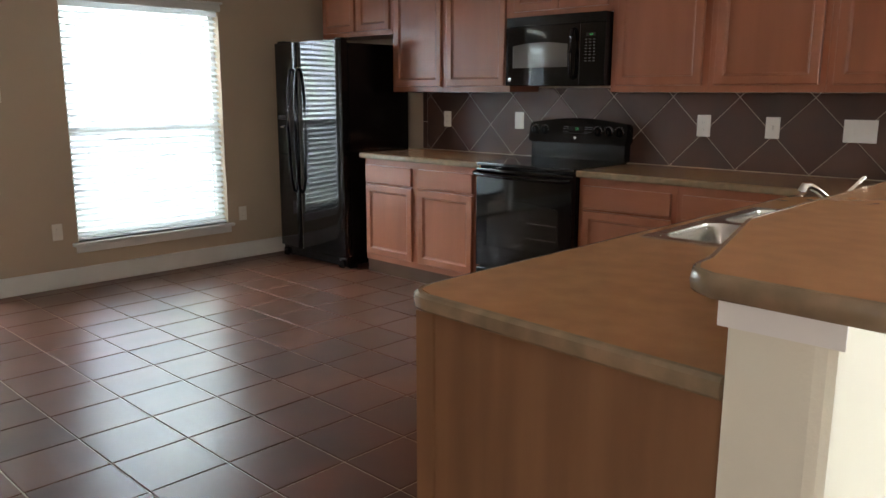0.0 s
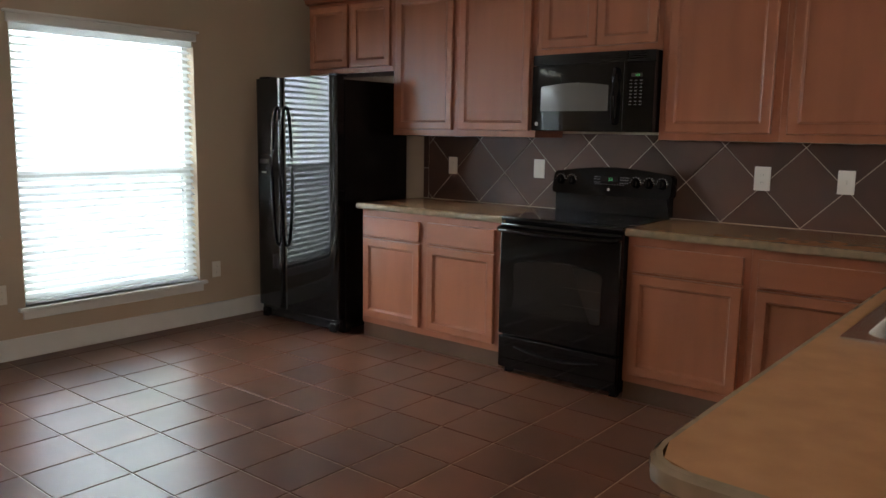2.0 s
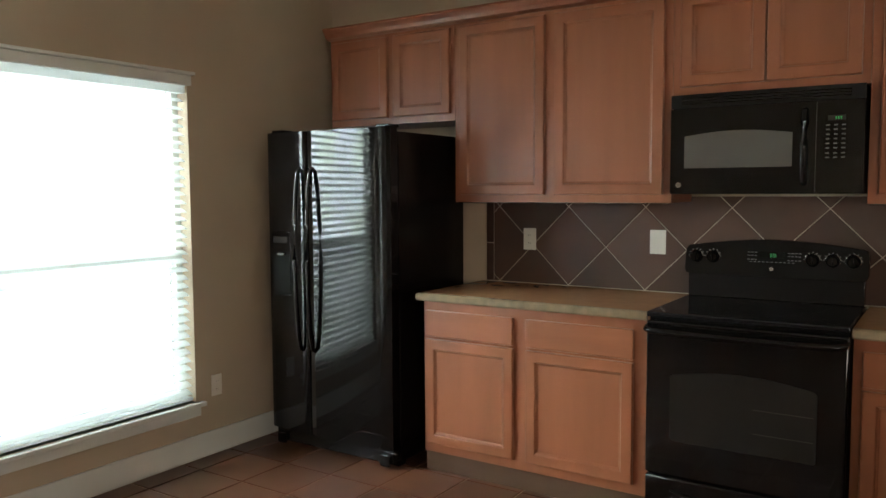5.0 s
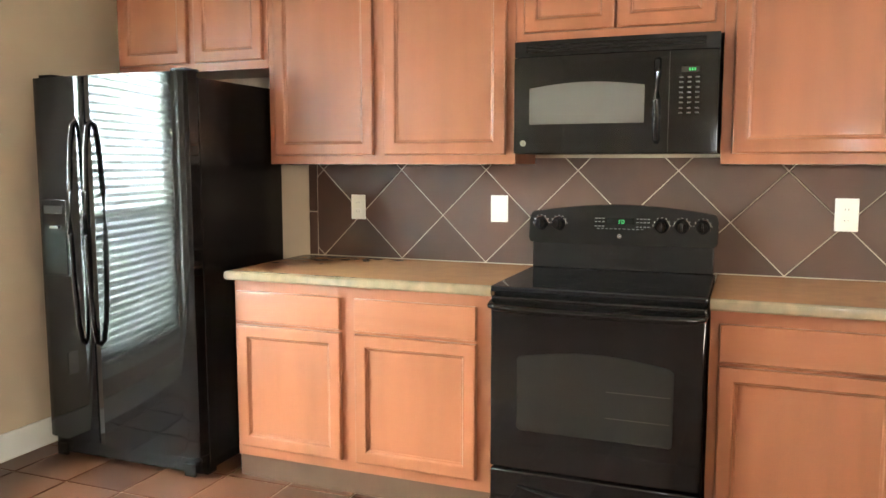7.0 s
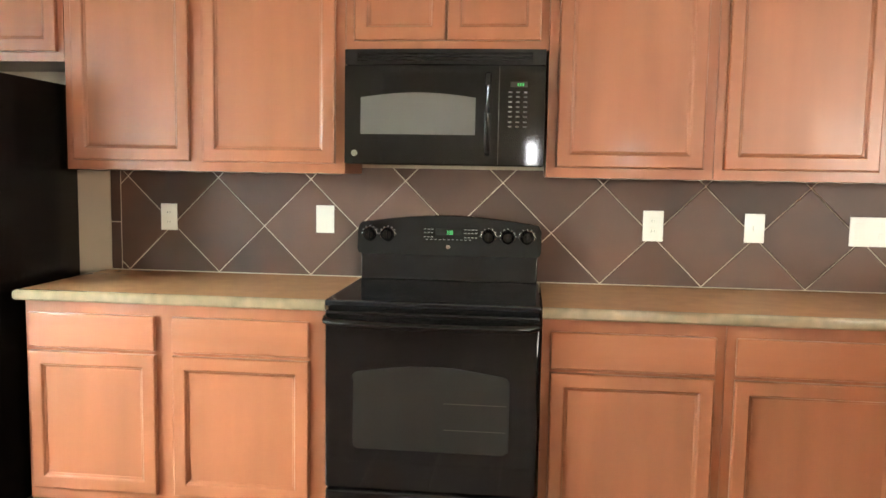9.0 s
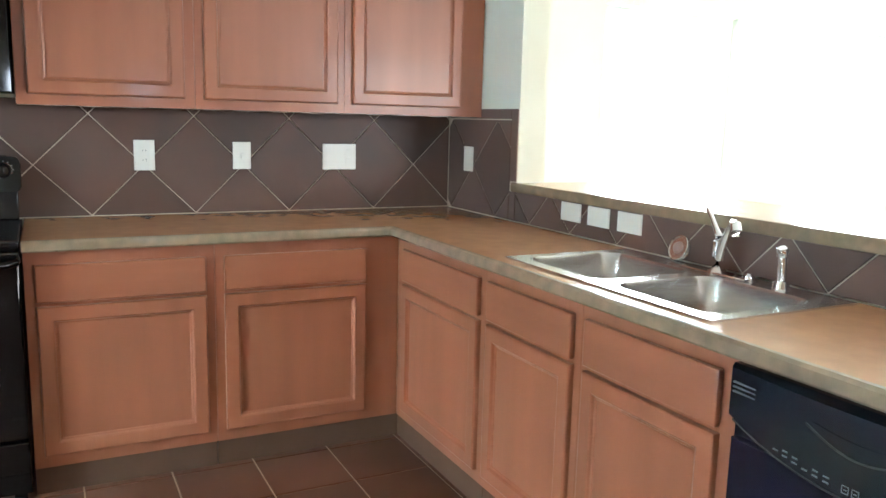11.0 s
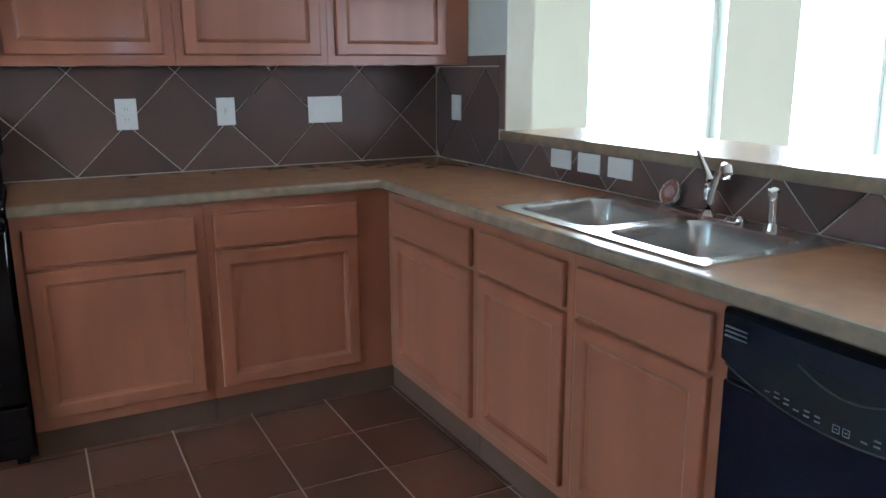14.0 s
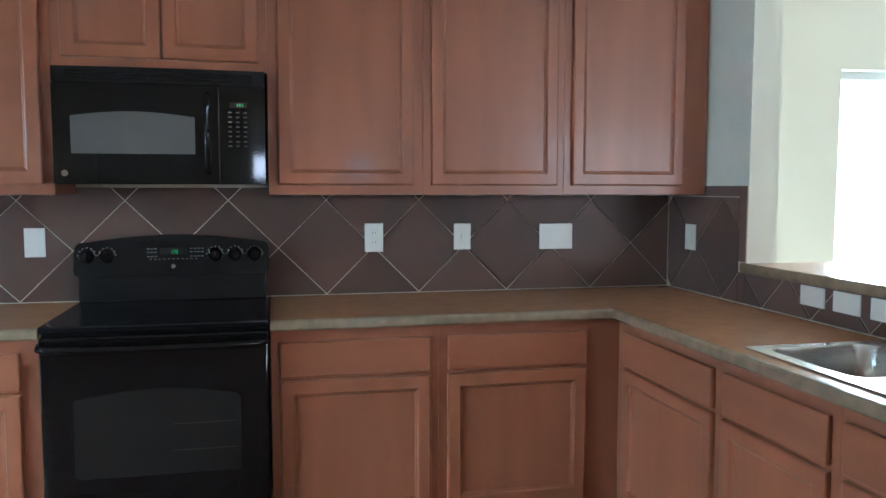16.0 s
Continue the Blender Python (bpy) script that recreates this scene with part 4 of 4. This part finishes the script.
boxpart("paddle", (dx0 + 0.055, yb(dx0) - 0.022, 1.078, dx1 - 0.050, yb(dx0) - 0.0136, 1.092), M_NICKEL, d1, "silver dispenser spout", 0.003)
boxpart("base_grille", (FX0 + 0.01, -0.715, 0.022, FX1 - 0.01, -0.669, 0.095), M_BLACKP, fg, "", 0.008)
for x in (FX0 + 0.06, FX1 - 0.06):
    boxpart("hinge_cap", (x - 0.03, -0.735, 0.012, x + 0.03, -0.716, 0.075), M_BLACKP, fg, "", 0.006)
    boxpart("hinge_cover", (x - 0.04, -0.72, 1.746, x + 0.04, -0.63, 1.762), M_BLACKP, fg, "", 0.005)

# ---- dishwasher ----
dw = empty("dishwasher", (1.9, -2.7, 0), "gloss black built-in dishwasher under the peninsula worktop", "dishwasher")
boxpart("tub", (1.72, -2.997, 0.10, XE - 0.03, -2.402, 0.862), M_BLACKT, dw)
boxpart("kick_plate", (1.75, -2.997, 0.002, 1.77, -2.402, 0.099), M_BLACKP, dw)
bm = bmesh.new()
box(bm, 1.678, -2.996, 0.105, 1.719, -2.402, 0.700, 0.004)
box(bm, 1.688, -2.995, 0.69, 1.716, -2.403, 0.750)
part("door", bm, M_BLACKD, dw, "satin black door panel", True)
DW0, DW1 = -2.997, -2.401
bm = bmesh.new()
n = 20
ys = [DW0 + (DW1 - DW0) * k / n for k in range(n + 1)]
def dwx(y):
    u = (y - (DW0 + DW1) / 2) / ((DW1 - DW0) / 2)
    return 1.668 - 0.018 * (1 - u * u)
def dwz(y):
    u = (y - (DW0 + DW1) / 2) / ((DW1 - DW0) / 2)
    return 0.742 - 0.055 * (1 - u * u)
rows = [[bm.verts.new((1.718, y, 0.862)) for y in ys], [bm.verts.new((1.674, y, 0.862)) for y in ys], [bm.verts.new((dwx(y), y, 0.852)) for y in ys],
        [bm.verts.new((dwx(y), y, dwz(y) + 0.008)) for y in ys], [bm.verts.new((dwx(y) + 0.012, y, dwz(y))) for y in ys], [bm.verts.new((1.718, y, dwz(y))) for y in ys]]
for A, B in zip(rows, rows[1:] + rows[:1]):
    for k in range(n):
        bm.faces.new((A[k], A[k + 1], B[k + 1], B[k]))
bm.faces.new([r[0] for r in rows])
bm.faces.new([r[-1] for r in rows][::-1])
dp = part("control_panel", bm, M_BLACKG, dw, "gloss black bowed control panel", True)
def panel_patch(name, rows_, material, out, label=""):
    """A thin patch that follows the bowed panel: rows_ of y, low z, high z."""
    bm = bmesh.new()
    ps = []
    for y, lo, hi in rows_:
        ps.append([bm.verts.new((dwx(y) - d, y, z)) for d, z in ((out, lo), (out, hi), (-0.002, hi), (-0.002, lo))])
    for A, B in zip(ps, ps[1:]):
        for k in range(4):
            bm.faces.new((A[k], A[(k + 1) % 4], B[(k + 1) % 4], B[k]))
    bm.faces.new(ps[0])
    bm.faces.new(ps[-1][::-1])
    return part(name, bm, material, dp, label, True)


# dark inlay along the lower half of the panel, widest in the middle
inlay = [(-2.515 - 0.39 * k / 16, dwz(-2.515 - 0.39 * k / 16) + 0.012, min(0.835, dwz(-2.515 - 0.39 * k / 16) + 0.030 + 0.085 * math.sin(math.pi * (0.12 + 0.76 * k / 16)))) for k in range(17)]
panel_patch("inlay", inlay, M_DARKG, 0.0008, "dark glossy inlay round the buttons")
# crescent pocket of the latch
panel_patch("latch_pocket", [(-2.61 - 0.20 * k / 12, 0.806 - 0.030 * math.sin(math.pi * k / 12), 0.812 - 0.010 * math.sin(math.pi * k / 12)) for k in range(13)], M_DARKG, 0.0016, "dark crescent latch pocket")
panel_patch("latch_lip", [(-2.60 - 0.22 * k / 12, 0.802 - 0.032 * math.sin(math.pi * k / 12), 0.806 - 0.032 * math.sin(math.pi * k / 12)) for k in range(13)], M_RING, 0.0030, "grey lip of the latch pocket")
bm = bmesh.new()
for k in range(15):
    y = -2.535 - k * 0.0235
    if k in (6, 7, 8):
        continue
    for dz in ((0.020, 0.030) if k % 3 else (0.020,)):
        box(bm, dwx(y) - 0.0018, y - 0.006, dwz(y) + dz, dwx(y) + 0.003, y + 0.006, dwz(y) + dz + 0.003)
part("button_legends", bm, M_MARK, dp, "small pale button legends")
for y in (-2.692, -2.712):
    bm = bmesh.new()
    for a, b, c, d in ((-0.007, 0.007, 0.018, 0.0192), (-0.007, 0.007, 0.0318, 0.033), (-0.007, -0.006, 0.0192, 0.0318), (0.006, 0.007, 0.0192, 0.0318), (-0.003, 0.003, 0.0245, 0.026)):
        box(bm, dwx(y) - 0.0018, y + a, dwz(y) + c, dwx(y) + 0.003, y + b, dwz(y) + d)
    part("button", bm, M_MARK, dp, "button outlined in grey")
bm = bmesh.new()
for k in range(3):
    box(bm, dwx(-2.44) - 0.003, -2.485, 0.803 + k * 0.010, dwx(-2.44) + 0.006, -2.412, 0.806 + k * 0.010)
part("vent_slots", bm, M_MARK, dp)
bm = bmesh.new()
tube(bm, [(dwx(y) - 0.001, y, dwz(y) + 0.006) for y in [-2.985 + 0.57 * k / 16 for k in range(17)]], 0.0022, 8)
part("trim_line", bm, M_RING, dp, "grey line along the lower edge", True)

dw.location += Vector((0.055, -0.024, 0))

# ---- wall tiles ----
bs = boxpart("backsplash_north", (-1.548, -0.0045, ZC, XE - 0.0005, -0.0002, 1.395), M_WGROUT, None, "brown diagonal tile backsplash with tan grout")
tagged(bs, kind="structure")
be = boxpart("backsplash_east", [(XE - 0.0045, YO, 0.9165, XE - 0.0002, -0.0046, 1.400)], M_WGROUT, None, "brown diagonal tile backsplash on the bar wall")
tagged(be, kind="structure")
be2 = boxpart("backsplash_bar", [(XE - 0.0045, YK, 0.9165, XE - 0.0002, YO - 0.001, ZB - 0.041)], M_WGROUT, None, "low band of brown tiles under the bar top")
tagged(be2, kind="structure")


def diamonds(parent, axis, base, s, u0, u1, z0, z1, ph, half, zmid, gap=0.005):
    """Diamond tiles clipped to a rectangle."""
    k0 = int((u0 - ph) / half) - 2
    k1 = int((u1 - ph) / half) + 2
    for k in range(k0, k1 + 1):
        for r in range(-2, 3):
            if (k + r) % 2:
                continue
            cu, cz, h = ph + k * half, zmid + r * half, half - gap * 0.7071
            p = clip([(cu - h, cz), (cu, cz - h), (cu + h, cz), (cu, cz + h)], u0, z0, u1, z1)
            if len(p) >= 3 and area(p) > 0.0004:
                slab_tile("tile", p, base, s * 0.0045, axis, M_WTILE, parent)


HD = 0.209
ZM = 0.920 + HD
diamonds(bs, "y", -0.0045, -1, -1.497, XE - 0.013, 0.920, 1.392, 0.627, HD, ZM)
for z0, z1 in ((0.920, 1.130), (1.135, 1.363)):
    slab_tile("tile", [(-1.546, z0), (-1.502, z0), (-1.502, z1), (-1.546, z1)], -0.0045, -0.0045, "y", M_WTILE, bs)
diamonds(be, "x", XE - 0.0045, -1, -0.592, -0.010, 0.920, 1.355, -0.475, 0.2175, 0.920 + 0.2175)
for y0, y1 in ((-0.592, -0.33), (-0.325, -0.012)):
    slab_tile("tile", [(y0, 1.360), (y1, 1.360), (y1, 1.404), (y0, 1.404)], XE - 0.0045, -0.0045, "x", M_WTILE, be)
slab_tile("tile", [(YO + 0.001, ZB + 0.004), (-0.597, ZB + 0.004), (-0.597, 1.404), (YO + 0.001, 1.404)], XE - 0.0045, -0.0045, "x", M_WTILE, be)
slab_tile("tile", [(YO + 0.001, 0.920), (-0.597, 0.920), (-0.597, ZB - 0.042), (YO + 0.001, ZB - 0.042)], XE - 0.0045, -0.0045, "x", M_WTILE, be)
diamonds(be2, "x", XE - 0.0045, -1, YK + 0.002, YO - 0.003, 0.920, ZB - 0.042, -0.765, 0.1445, 0.920 + 0.1445)

# ---- floor tiles ----
FP, FPX, FQY = 0.306, 1.447, -1.248
FPY = 0.308
floor = bpy.data.objects["floor"]
near, rest = [], []
for i in range(-14, 3):
    for j in range(-3, 15):
        x0, y1 = FPX + i * FP, FQY + FPY - j * FPY
        x1, y0 = x0 + FP, y1 - FPY
        if x0 > 2.0 and y0 > -3.2:
            continue
        x0, x1, y0, y1 = max(x0, XW + 0.012), min(x1, 2.6), max(y0, -5.3), min(y1, 0)
        if x1 - x0 < 0.03 or y1 - y0 < 0.03:
            continue
        (near if y1 > -4.6 else rest).append((x0 + 0.003, y0 + 0.003, x1 - 0.003, y1 - 0.003))
for x0, y0, x1, y1 in near:
    slab_tile("tile", [(x0, y0), (x1, y0), (x1, y1), (x0, y1)], -0.006, 0.006, "z", M_FLOOR, floor)
bm = bmesh.new()
for x0, y0, x1, y1 in rest:
    box(bm, x0, y0, -0.006, x1, y1, 0.0)
for i in range(-14, 24):
    for j in range(0, 11):
        x0, y1 = FPX + i * FP, -5.3 - j * FPY
        if XW < x0 < XF - 0.3 and y1 - FPY > YS:
            box(bm, x0 + 0.003, y1 - FPY + 0.003, -0.006, x0 + FP - 0.003, y1 - 0.003, 0.0)
tagged(part("far_tiles", bm, M_FLOOR, floor), kind="stuff")
